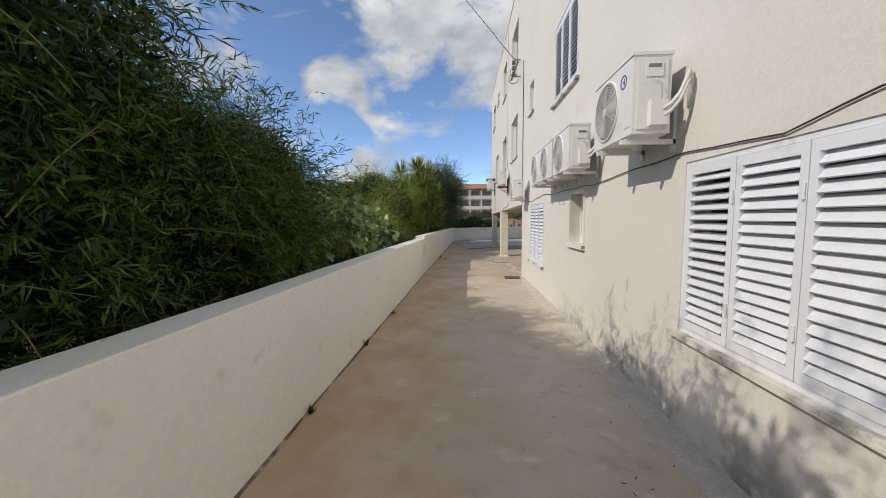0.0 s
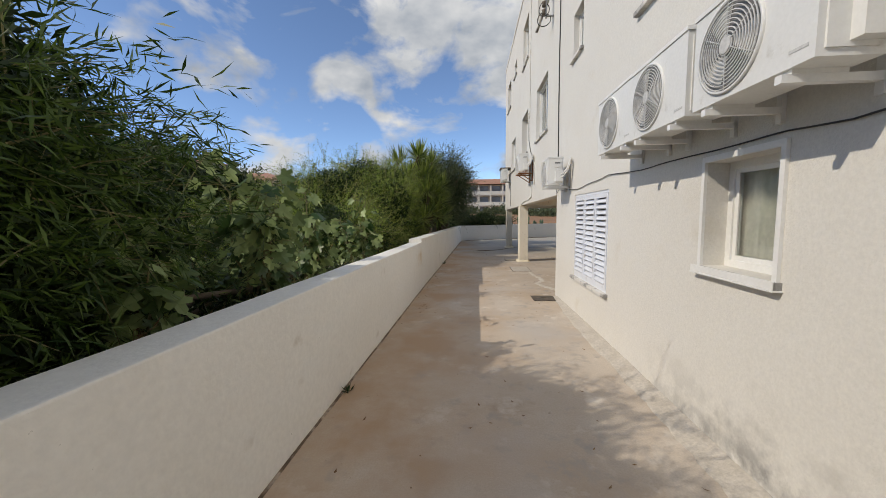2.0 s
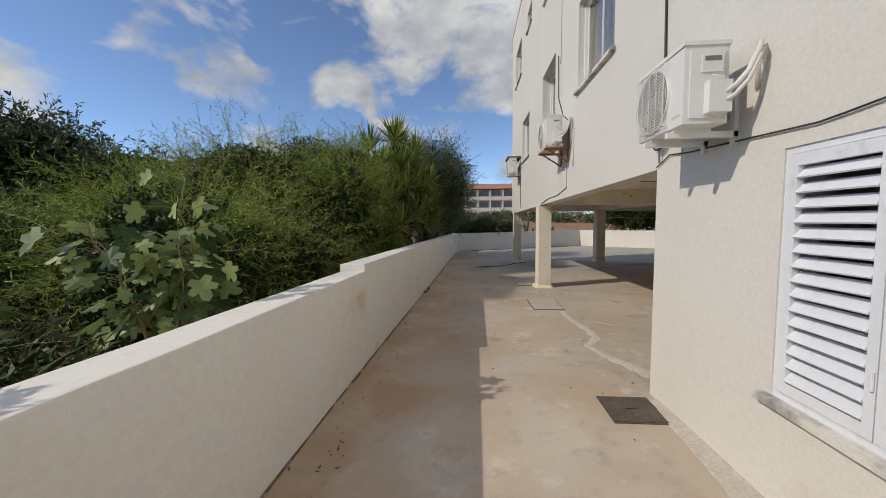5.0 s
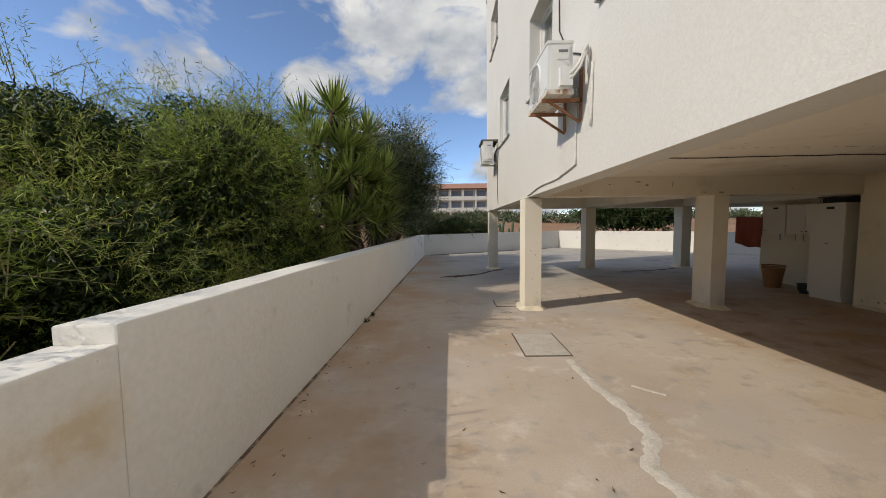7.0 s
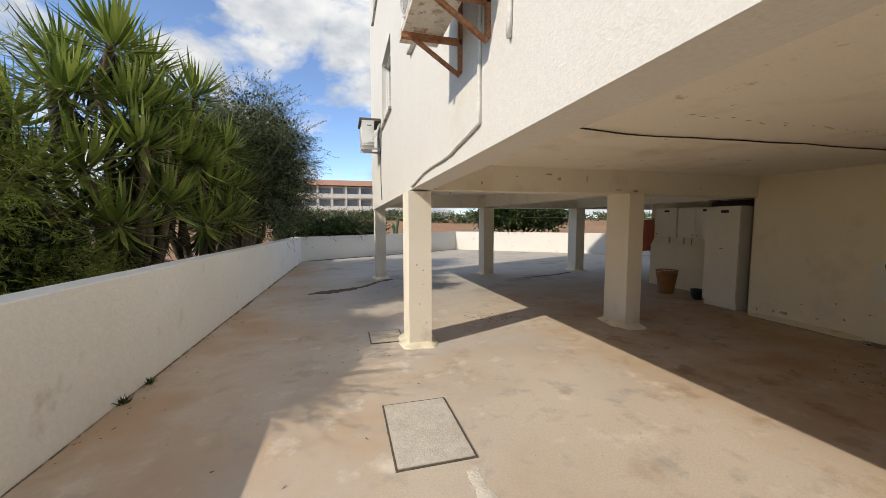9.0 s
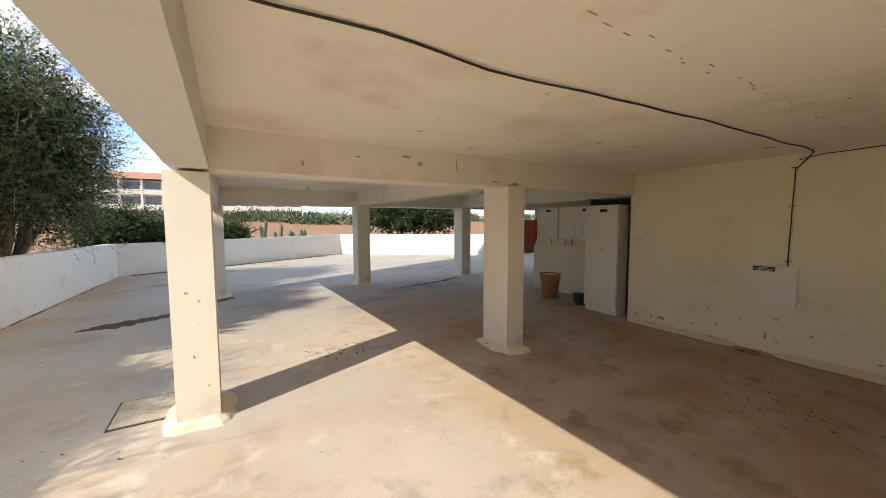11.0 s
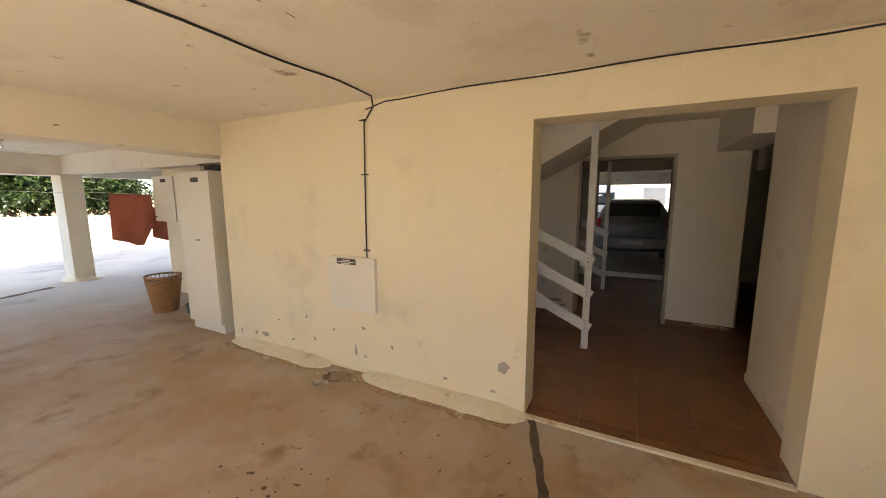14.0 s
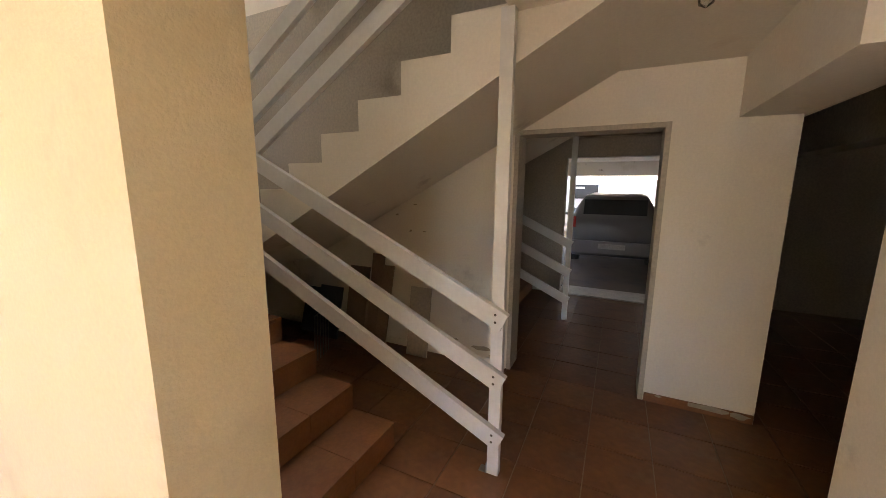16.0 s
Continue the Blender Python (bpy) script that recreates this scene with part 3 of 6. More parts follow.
structure("floor_carport", boxes((13.36, 18.0, FLAT_END + 0.1, 15.9, 0.0, 0.008)), M_CARPORT_SHADE, "carport floor sheet, dark brown to hold the carport's shade")
structure("beam_carport", boxes((18.0, EAST - 0.25, FLAT_END, NORTH - 0.25, 1.97, CEIL), (12.9 + 0.2, 18.0, 15.9, 16.3, 2.0, CEIL)), M_CEIL, "cream concrete carport beam")

# ---- plants ----
def leaf_mesh(name, P, D, S, L, W, material, parent, lift=0.25, label=""):
    """Narrow folded leaves: P foot, D way, S sideways, L length, W width (arrays)."""
    n = len(P)
    D = D / np.linalg.norm(D, axis=1, keepdims=True)
    S = S - D * (S * D).sum(1, keepdims=True)
    S = S / (np.linalg.norm(S, axis=1, keepdims=True) + 1e-9)
    U = np.cross(D, S)
    L, W = L[:, None], W[:, None]
    mid = P + D * L * 0.45
    tip = P + D * L - U * L * 0.12
    V = np.stack([P, mid + S * W * 0.5 + U * W * lift, tip, mid - S * W * 0.5 + U * W * lift], 1).reshape(-1, 3)
    me = bpy.data.meshes.new(name)
    me.vertices.add(4 * n)
    me.vertices.foreach_set("co", V.astype(np.float32).ravel())
    me.loops.add(4 * n)
    me.loops.foreach_set("vertex_index", np.arange(4 * n, dtype=np.int32))
    me.polygons.add(n)
    me.polygons.foreach_set("loop_start", np.arange(0, 4 * n, 4, dtype=np.int32))
    me.update(calc_edges=True)
    me.materials.append(material)
    ob = new(name, me)
    ob.parent = parent
    if label:
        ob["label"] = label
    return ob


def lobed_mesh(name, P, D, S, L, material, parent, label=""):
    """Broad leaves with five lobes on short stalks."""
    outline = [(0.0, 0.04), (-0.26, -0.10), (-0.46, 0.10), (-0.33, 0.27), (-0.56, 0.48), (-0.44, 0.66), (-0.21, 0.58), (-0.20, 0.86), (0.0, 1.0), (0.20, 0.86), (0.21, 0.58), (0.44, 0.66), (0.56, 0.48), (0.33, 0.27), (0.46, 0.10), (0.26, -0.10)]
    D = D / np.linalg.norm(D, axis=1, keepdims=True)
    S = S - D * (S * D).sum(1, keepdims=True)
    S = S / (np.linalg.norm(S, axis=1, keepdims=True) + 1e-9)
    U = np.cross(S, D)
    verts, faces = [], []
    for p, d, s, u, ln in zip(P, D, S, U, L):
        o = len(verts)
        verts.append(tuple(p + d * ln * 0.45 - u * ln * 0.05))
        for a, c in outline:
            verts.append(tuple(p + s * a * ln + d * c * ln + u * ln * (0.10 * abs(a) * 2 - 0.16 * c * c)))
        faces += [(o, o + 1 + k, o + 1 + (k + 1) % len(outline)) for k in range(len(outline))]
    me = bpy.data.meshes.new(name)
    me.from_pydata(verts, [], faces)
    me.materials.append(material)
    ob = new(name, me)
    ob.parent = parent
    if label:
        ob["label"] = label
    return ob


def limb(a, c, rng, bend=0.25, n=6):
    a, c = Vector(a), Vector(c)
    pts = []
    off = Vector((rng.uniform(-1, 1), rng.uniform(-1, 1), rng.uniform(0.0, 1.0))) * bend * (c - a).length * 0.5
    for i in range(n + 1):
        f = i / n
        j = Vector((rng.uniform(-1, 1), rng.uniform(-1, 1), rng.uniform(-1, 1))) * 0.03 * (c - a).length
        pts.append(a.lerp(c, f) + off * math.sin(math.pi * f) + (j if 0 < i < n else Vector()))
    return pts


def outside_wall(x, y, z):
    return x < -1.95 + 0.12 * max(0.0, z - 1.3)


def bushy(name, label, base, blobs, twigs, per, length, width, leaf, seed, droop=0.35, twig=(0.35, 0.9), spread=0.9, stem=0.05, category="shrub", group="", shell=0.45, bark=None, lean=(0, 0, 0), keep=None, inner=6, clump=1.7, gap=-0.02):
    """A shrub or tree: stems from base into blobs (x, y, z, rx, ry, rz), twigs in the blobs, leaves along the twigs,
    leaves coloured as shade inside.
    """
    rng = random.Random(seed)
    nr = np.random.RandomState(seed)
    ob = thing(name, label, category, group, base)
    inv = Vector(base)
    stems = bmesh.new()
    for bx, by, bz, rx, ry, rz in blobs:
        for _ in range(3):
            end = Vector((bx + rng.uniform(-0.5, 0.5) * rx, by + rng.uniform(-0.5, 0.5) * ry, bz + rng.uniform(-0.2, 0.5) * rz)) - inv
            path = limb((rng.uniform(-0.12, 0.12), rng.uniform(-0.12, 0.12), -0.05), end, rng)
            tube(stems, path, [stem * (1 - 0.8 * i / (len(path) - 1)) for i in range(len(path))], 6)
    part("trunk", stems, bark or M_BARK, ob, soft=True)
    vol = np.array([b[3] * b[4] * b[5] for b in blobs])
    which = nr.choice(len(blobs), twigs, p=vol / vol.sum())
    B = np.array(blobs)[which]
    dirs = nr.normal(size=(twigs, 3))
    dirs /= np.linalg.norm(dirs, axis=1, keepdims=True)
    rad = nr.uniform(0, 1, twigs) ** shell
    C = B[:, :3] + dirs * B[:, 3:] * rad[:, None]
    T = dirs * np.array([1, 1, 0.6]) + nr.normal(size=(twigs, 3)) * 0.55 + np.array([0, 0, 0.35]) + np.array(lean)
    T /= np.linalg.norm(T, axis=1, keepdims=True)
    tl = nr.uniform(twig[0], twig[1], twigs)
    ok = (C[:, 2] > 0.3) & np.array([noise.noise((c[0] * clump, c[1] * clump, c[2] * clump + seed)) > gap - 0.25 * (r < 0.5) for c, r in zip(C, rad)])
    if keep is not None:
        ok &= np.array([keep(*c) for c in C])
    C, T, tl = C[ok] - np.array(base), T[ok], tl[ok]
    tw = bmesh.new()
    step = max(1, len(C) // 700)
    for c, t, q in list(zip(C, T, tl))[::step]:
        p0, p2 = Vector(c), Vector(c + t * q)
        if keep is outside_wall and p2.x + base[0] > -1.6:
            continue
        p2.z -= droop * q * 0.6
        tube(tw, [p0, p0.lerp(p2, 0.5) + Vector((0, 0, 0.05 * q)), p2], [0.006, 0.004, 0.0015], 3, False)
    part("brushwood", tw, M_STEM, ob)["kind"] = "stuff"
    k = np.arange(per) / per
    f = (k[None, :] + nr.uniform(0, 1 / per, (len(C), per)))
    P = C[:, None, :] + T[:, None, :] * (tl[:, None] * f)[:, :, None]
    P[:, :, 2] -= droop * (tl[:, None] * f ** 2) * 0.6
    side = nr.normal(size=(len(C), per, 3))
    D = T[:, None, :] * 0.8 + side * spread * 0.6 + np.array([0, 0, -droop])
    S = nr.normal(size=(len(C), per, 3))
    m = P.shape[0] * per
    # filler leaves in near-black green: the crown's inner shade put into colour
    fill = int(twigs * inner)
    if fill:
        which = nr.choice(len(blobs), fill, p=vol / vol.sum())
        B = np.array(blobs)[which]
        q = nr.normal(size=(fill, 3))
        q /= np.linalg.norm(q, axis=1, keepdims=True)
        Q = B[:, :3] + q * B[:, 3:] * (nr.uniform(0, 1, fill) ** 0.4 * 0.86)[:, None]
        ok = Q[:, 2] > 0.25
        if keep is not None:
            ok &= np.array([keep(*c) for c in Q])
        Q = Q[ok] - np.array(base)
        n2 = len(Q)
        leaf_mesh("shaded_inner_foliage", Q, nr.normal(size=(n2, 3)) + np.array([0, 0, -0.4]), nr.normal(size=(n2, 3)), np.maximum(length, 0.08) * nr.uniform(0.8, 1.5, n2), np.maximum(width * 2.0, 0.024) * nr.uniform(0.8, 1.6, n2), L_DARK, ob)["kind"] = "stuff"
    P, D, S, LL_, WW_ = P.reshape(-1, 3), D.reshape(-1, 3), S.reshape(-1, 3), length * nr.uniform(0.6, 1.25, m), width * nr.uniform(0.7, 1.2, m)
    if keep is outside_wall:
        tip = P + np.array(base) + D / np.linalg.norm(D, axis=1, keepdims=True) * LL_[:, None]
        ok = (np.maximum(tip[:, 0], P[:, 0] + base[0]) < -1.62) | (tip[:, 2] > 1.75)
        P, D, S, LL_, WW_ = P[ok], D[ok], S[ok], LL_[ok], WW_[ok]
    leaf_mesh("crown", P, D, S, LL_, WW_, leaf, ob)
    return ob


# tall acacias over the first stretch of the west wall
bushy("acacia_tree", "tall dense acacia with drooping narrow leaves behind the wall", (-3.2, -3.2, 0.2),
      [(-3.2, -3.6, 2.0, 1.3, 2.4, 1.9), (-3.8, -3.0, 2.7, 1.4, 2.0, 1.4), (-2.7, -1.6, 1.4, 0.7, 1.6, 1.2)], 5000, 17, 0.13, 0.0135, L_ACACIA, 11, 0.5, group="acacias behind the wall", category="tree", keep=outside_wall)
bushy("acacia_tree", "tall dense acacia with drooping narrow leaves behind the wall", (-3.1, 0.9, 0.2),
      [(-3.1, 0.2, 2.0, 1.1, 1.8, 1.9), (-3.6, 1.2, 2.7, 1.3, 1.7, 1.4), (-2.7, 1.7, 1.4, 0.7, 1.6, 1.2), (-2.9, 0.2, 3.2, 1.0, 1.1, 0.9), (-2.7, 1.9, 3.0, 0.9, 1.2, 0.8)], 7000, 17, 0.13, 0.0135, L_ACACIA, 12, 0.5, group="acacias behind the wall", category="tree", keep=outside_wall)
bushy("acacia_tree", "acacia with thin arching twigs reaching over the wall", (-3.0, 3.6, 0.2),
      [(-3.1, 3.2, 1.8, 1.1, 1.3, 1.4), (-2.7, 4.2, 1.3, 0.7, 1.3, 0.9), (-2.7, 4.1, 2.2, 0.8, 1.0, 0.7), (-3.0, 4.7, 2.2, 0.9, 0.8, 1.0), (-3.0, 5.5, 1.6, 0.8, 0.6, 0.7)], 7000, 17, 0.13, 0.0135, L_ACACIA, 13, 0.4, (0.4, 1.0), group="acacias behind the wall", category="tree", keep=outside_wall)
bushy("undergrowth", "dark tangled undergrowth at the foot of the wall", (-3.0, 6.6, 0.2),
      [(-2.8, 6.2, 0.7, 1.1, 1.6, 0.55), (-2.9, 8.4, 0.6, 1.1, 1.6, 0.5), (-4.6, 7.2, 0.6, 1.4, 2.6, 0.5)], 1500, 14, 0.10, 0.016, L_DARK, 21, 0.3, (0.2, 0.5), keep=outside_wall)
bushy("undergrowth", "dry brown brushwood on the garden soil", (-2.6, 9.3, 0.2),
      [(-2.7, 8.7, 0.5, 0.9, 0.9, 0.4), (-2.4, 4.0, 0.5, 0.7, 3.6, 0.4)], 420, 8, 0.08, 0.010, L_DRY, 22, 0.2, (0.3, 0.8), bark=M_BARK, keep=outside_wall)


def mallow(label, base, top, n, seed, reach=0.42, size=0.19):
    """An upright shrub with bare stems and broad lobed leaves."""
    rng = random.Random(seed)
    nr = np.random.RandomState(seed)
    ob = thing("broadleaf_shrub", label, "shrub", "broad-leaved shrubs", base)
    P, D = [], []
    for s in range(6):
        stems = bmesh.new()
        a = rng.uniform(0, 6.28)
        r = rng.uniform(0.15, 1.0) * reach
        h = top * (1.0 if s == 0 else rng.uniform(0.55, 0.95))
        path = limb((0.05 * math.cos(a), 0.05 * math.sin(a), -0.05), (r * math.cos(a), r * math.sin(a), h), rng, 0.2, 8)
        tube(stems, path, [0.018 * (1 - 0.75 * i / 8) for i in range(9)], 6)
        for _ in range(n // 3):
            f = rng.uniform(0.30, 1.0) ** 0.7 * 8
            i = min(7, int(f))
            p = path[i].lerp(path[i + 1], f - i)
            out = Vector((rng.uniform(-1, 1), rng.uniform(-1, 1), rng.uniform(-0.2, 0.5))).normalized()
            q = p + out * rng.uniform(0.06, 0.24)
            tube(stems, [p, p.lerp(q, 0.5) + Vector((0, 0, 0.015)), q], [0.004, 0.003, 0.002], 3, False)
            P.append(q)
            D.append((out.x, out.y, out.z - 0.95))
        part("stem", stems, M_STEM, ob)
    m = len(P)
    S = nr.normal(size=(m, 3)) * np.array([1, 1, 0.55])
    lobed_mesh("foliage", np.array(P), np.array(D), S, nr.uniform(0.5, 1.0, m) * size, L_MALLOW, ob)
    return ob


mallow("broad-leaved shrub with pale lobed leaves behind the wall", (-2.35, 7.6, 0.25), 1.75, 80, 31)
mallow("broad-leaved shrub with pale lobed leaves behind the wall", (-2.15, 9.5, 0.25), 1.7, 70, 32)
mallow("tall broad-leaved shrub with wilting pale leaves behind the wall", (-2.3, 6.4, 0.25), 2.1, 130, 33, 0.45)
mallow("tall broad-leaved shrub with wilting pale leaves behind the wall", (-2.5, 5.3, 0.25), 1.55, 130, 34, 0.5)
mallow("low broad-leaved shrub among dry undergrowth behind the wall", (-3.3, 7.2, 0.25), 1.05, 90, 35, 0.7)
mallow("low broad-leaved shrub among dry undergrowth behind the wall", (-3.4, 8.7, 0.25), 0.9, 80, 36, 0.7)

# light feathery shrubs up to the yuccas
G = "feathery shrubs behind the wall"
for base, blobs, seed, lf, n in (
        ((-3.6, 11.4, 0.2), [(-3.3, 11.0, 1.1, 1.1, 1.3, 1.0), (-4.5, 12.2, 1.4, 1.2, 1.2, 1.0)], 41, L_FEATHER, 2300),
        ((-3.4, 13.4, 0.2), [(-3.0, 13.0, 1.1, 0.9, 1.4, 0.9), (-4.3, 13.8, 2.1, 1.2, 1.2, 1.2)], 42, L_LIGHT, 2300),
        ((-3.3, 15.6, 0.2), [(-2.9, 15.3, 1.2, 0.9, 1.4, 1.0), (-2.9, 15.5, 2.5, 0.9, 1.2, 1.0), (-4.0, 15.9, 2.7, 1.2, 1.2, 1.2), (-4.6, 17.4, 2.6, 1.2, 1.2, 1.3)], 43, L_FEATHER, 2500),
        ((-2.75, 15.9, 0.2), [(-2.75, 15.5, 2.4, 0.65, 0.8, 1.1), (-2.7, 14.4, 2.1, 0.75, 1.0, 0.9)], 46, L_FEATHER, 1700),
        ((-2.7, 16.7, 0.2), [(-2.6, 16.5, 1.0, 0.7, 1.0, 0.8)], 44, L_LIGHT, 800),
        ((-6.5, 13.0, 0.2), [(-6.4, 12.0, 1.1, 1.7, 2.4, 1.0), (-6.0, 15.5, 1.9, 1.6, 2.2, 1.5)], 45, L_FEATHER, 2400)):
    bushy("feathery_shrub", "feathery green shrub with fine narrow leaves behind the wall", base, blobs, int(n * 2.4), 24, 0.078, 0.0085, lf, seed, 0.25, (0.3, 0.9), gap=0.07, group=G, shell=0.5, stem=0.035, keep=outside_wall)


def yucca(base, heads, seed):
    """Yucca stems, each ending in a rosette of stiff pointed blades."""
    rng = random.Random(seed)
    nr = np.random.RandomState(seed)
    ob = thing("yucca", "tall many-headed yucca with stiff pointed blades", "yucca", "yuccas behind the wall", base)
    kept = []
    for hx, hy, hz in heads:
        head = Vector((hx, hy, hz))
        if any((head - k).length < 0.57 for k in kept):
            continue
        kept.append(head)
        top = head - Vector(base)
        path = limb((top.x * 0.25, top.y * 0.25, -0.05), top, rng, 0.15, 6)
        stem = part("trunk", tube(bmesh.new(), path, [0.085 - 0.005 * i for i in range(7)], 8), M_BARK, ob, soft=True)
        tip = (Vector((top.x * 0.9 + rng.uniform(-0.1, 0.4), top.y * 0.6 + rng.uniform(-0.9, -0.2), 0.75))).normalized()
        turn = Vector((0, 0, 1)).rotation_difference(tip)
        # blades below each rosette take a darker colour than those above
        for nm, count, low, high, span, wide, leaf in (("rosette", 100, -0.1, 0.98, (0.60, 0.92), 0.06, L_YUCCA), ("lower_skirt", 90, -0.97, -0.25, (0.5, 0.8), 0.055, L_YUCCA_LOW)):
            P, D, L = [], [], []
            for k in range(count):
                el = math.asin(rng.uniform(low, high))
                az = 2.4 * k + rng.uniform(-0.2, 0.2)
                P.append(top - tip * (rng.uniform(0.0, 0.16) if nm == "rosette" else rng.uniform(0.16, 0.55)))
                D.append(tuple(turn @ Vector((math.cos(az) * math.cos(el), math.sin(az) * math.cos(el), math.sin(el)))))
                L.append(rng.uniform(*span))
            D = np.array(D)
            S = np.cross(D, np.array([0.0, 0, 1])) + 0.1 * nr.normal(size=D.shape)
            leaf_mesh(nm, np.array(P), D, S, np.array(L), np.full(len(L), wide), leaf, stem, 0.18)["kind"] = "stuff"
    return ob


yucca((-2.3, 18.0, 0.2), [(-2.25, 17.9, 4.15), (-2.35, 18.9, 4.2), (-3.2, 18.4, 4.0), (-1.95, 18.5, 3.5), (-2.6, 17.4, 3.3), (-1.85, 17.6, 2.7), (-2.3, 18.4, 2.2), (-1.75, 18.0, 1.9), (-2.75, 18.5, 3.9), (-2.35, 17.2, 2.3), (-1.95, 17.1, 1.6), (-2.95, 17.0, 2.8), (-1.85, 18.8, 2.7), (-2.2, 16.7, 1.5), (-2.6, 16.6, 2.1), (-2.1, 17.9, 3.3), (-3.0, 17.7, 3.5), (-1.8, 18.4, 1.5)], 51)
yucca((-2.1, 20.1, 0.2), [(-1.9, 19.8, 4.1), (-1.5, 20.1, 3.1), (-2.4, 20.4, 3.6), (-1.5, 19.4, 2.3), (-1.9, 20.3, 2.5), (-1.45, 19.9, 1.7), (-1.5, 20.8, 2.4), (-1.6, 21.2, 1.6), (-1.9, 19.2, 3.2), (-1.6, 19.0, 1.6), (-2.3, 19.4, 2.4), (-1.75, 19.6, 2.9), (-1.9, 20.6, 3.2), (-1.65, 18.9, 2.6), (-1.85, 19.9, 3.5), (-2.0, 20.9, 3.0), (-2.2, 21.3, 2.2)], 52)
bushy("olive_tree", "grey-green olive tree with a dense rounded crown", (-2.0, 23.2, 0.1),
      [(-1.9, 23.3, 3.2, 1.4, 1.7, 1.5), (-1.2, 22.9, 2.4, 1.0, 1.3, 1.1), (-2.6, 22.4, 2.9, 1.4, 1.4, 1.6), (-1.6, 24.3, 2.2, 1.3, 1.2, 1.3), (-0.9, 23.0, 3.0, 0.95, 1.4, 1.3), (-2.2, 21.6, 3.6, 1.1, 1.0, 0.9), (-1.5, 22.7, 4.3, 1.2, 1.3, 1.0), (-0.8, 22.6, 3.6, 0.9, 1.0, 1.0)], 9500, 16, 0.075, 0.018, L_OLIVE, 61, 0.2, (0.25, 0.85), category="tree", stem=0.09, shell=0.5, inner=2, gap=-0.1)
bushy("leafy_shrub", "dark leafy shrub hanging over the back wall", (-0.6, 28.6, 0.1),
      [(-0.9, 27.5, 1.2, 1.2, 0.9, 1.0), (0.7, 28.3, 1.2, 1.2, 0.8, 0.75), (2.0, 29.1, 1.1, 0.9, 0.7, 0.6)], 2600, 14, 0.07, 0.03, L_DARK, 62, 0.4, (0.25, 0.6), keep=lambda x, y, z: z > 1.08 or y > 27.2 + 0.53 * (x + 0.78))
bushy("broadleaf_tree", "low glossy dark green tree leaning over the white wall", (10.6, 30.4, 0.1),
      [(9.9, 29.6, 2.0, 1.7, 1.0, 1.0), (11.4, 29.0, 1.9, 1.2, 0.9, 0.9), (8.7, 30.4, 1.9, 1.0, 0.8, 0.6)], 1500, 13, 0.12, 0.065, L_DARK, 63, 0.45, (0.25, 0.6), category="tree", stem=0.07)
bushy("dark_tree", "dark round-topped tree in the next garden", (-13.5, 17.0, 0.0),
      [(-13.5, 17.0, 3.2, 2.6, 2.4, 1.9), (-11.2, 18.5, 2.6, 2.0, 2.0, 1.6), (-16.0, 16.0, 2.8, 2.2, 2.2, 1.8)], 4200, 13, 0.16, 0.06, L_OLIVE, 64, 0.2, (0.35, 0.8), category="tree", stem=0.14)
bushy("leafy_shrub", "mixed green shrubs in the next garden", (-9.0, 21.0, 0.0),
      [(-8.0, 18.0, 1.5, 2.4, 2.6, 1.4), (-7.5, 23.0, 1.6, 2.6, 2.6, 1.6), (-12.0, 12.0, 1.2, 2.6, 2.6, 1.3), (-8.5, 9.5, 1.0, 2.4, 2.0, 1.0)], 2200, 12, 0.12, 0.03, L_LIGHT, 65, 0.25, (0.3, 0.7))


def cactus(base, seed):
    rng = random.Random(seed)
    ob = thing("cactus", "clump of grey-green column cacti behind the wall", "cactus", "cacti behind the wall", base)
    for _ in range(9):
        x, y, h = rng.uniform(-0.7, 0.7), rng.uniform(-0.4, 0.4), rng.uniform(0.7, 1.75)
        bm = bmesh.new()
        lx, ly = rng.uniform(-0.2, 0.2), rng.uniform(-0.1, 0.1)
        tube(bm, [(x, y, 0), (x + lx * 0.4, y + ly * 0.4, h * 0.5), (x + lx, y + ly, h * 0.93), (x + lx, y + ly, h)], [0.08, 0.09, 0.07, 0.015], 8)
        part("arm", bm, L_CACTUS, ob)
    return ob


cactus((3.0, 30.0, 0), 1)
cactus((4.6, 30.8, 0), 2)

# far scrub on the rising field
bm_rng = np.random.RandomState(7)
PP, DD, SS, LL, WW = [], [], [], [], []
for k in range(70):
    cx, cy = bm_rng.uniform(-30, 60), bm_rng.uniform(52, 74)
    cz, r = ground_height(cx, cy), bm_rng.uniform(0.7, 1.7)
    n = 420
    d = bm_rng.normal(size=(n, 3))
    d /= np.linalg.norm(d, axis=1, keepdims=True)
    PP.append(np.array([cx, cy, cz + 0.3]) + d * np.array([1.6 * r, 1.6 * r, 0.8 * r]) * bm_rng.uniform(0.4, 1, (n, 1)))
    DD.append(d + bm_rng.normal(size=(n, 3)) * 0.6)
    SS.append(bm_rng.normal(size=(n, 3)))
    LL.append(bm_rng.uniform(0.25, 0.5, n))
    WW.append(bm_rng.uniform(0.12, 0.22, n))
far_scrub = leaf_mesh("scrub", np.concatenate(PP), np.concatenate(DD), np.concatenate(SS), np.concatenate(LL), np.concatenate(WW), L_OLIVE, None)
tagged(far_scrub, "low grey-green scrub along the far edge of the field", "scrub", kind="stuff")

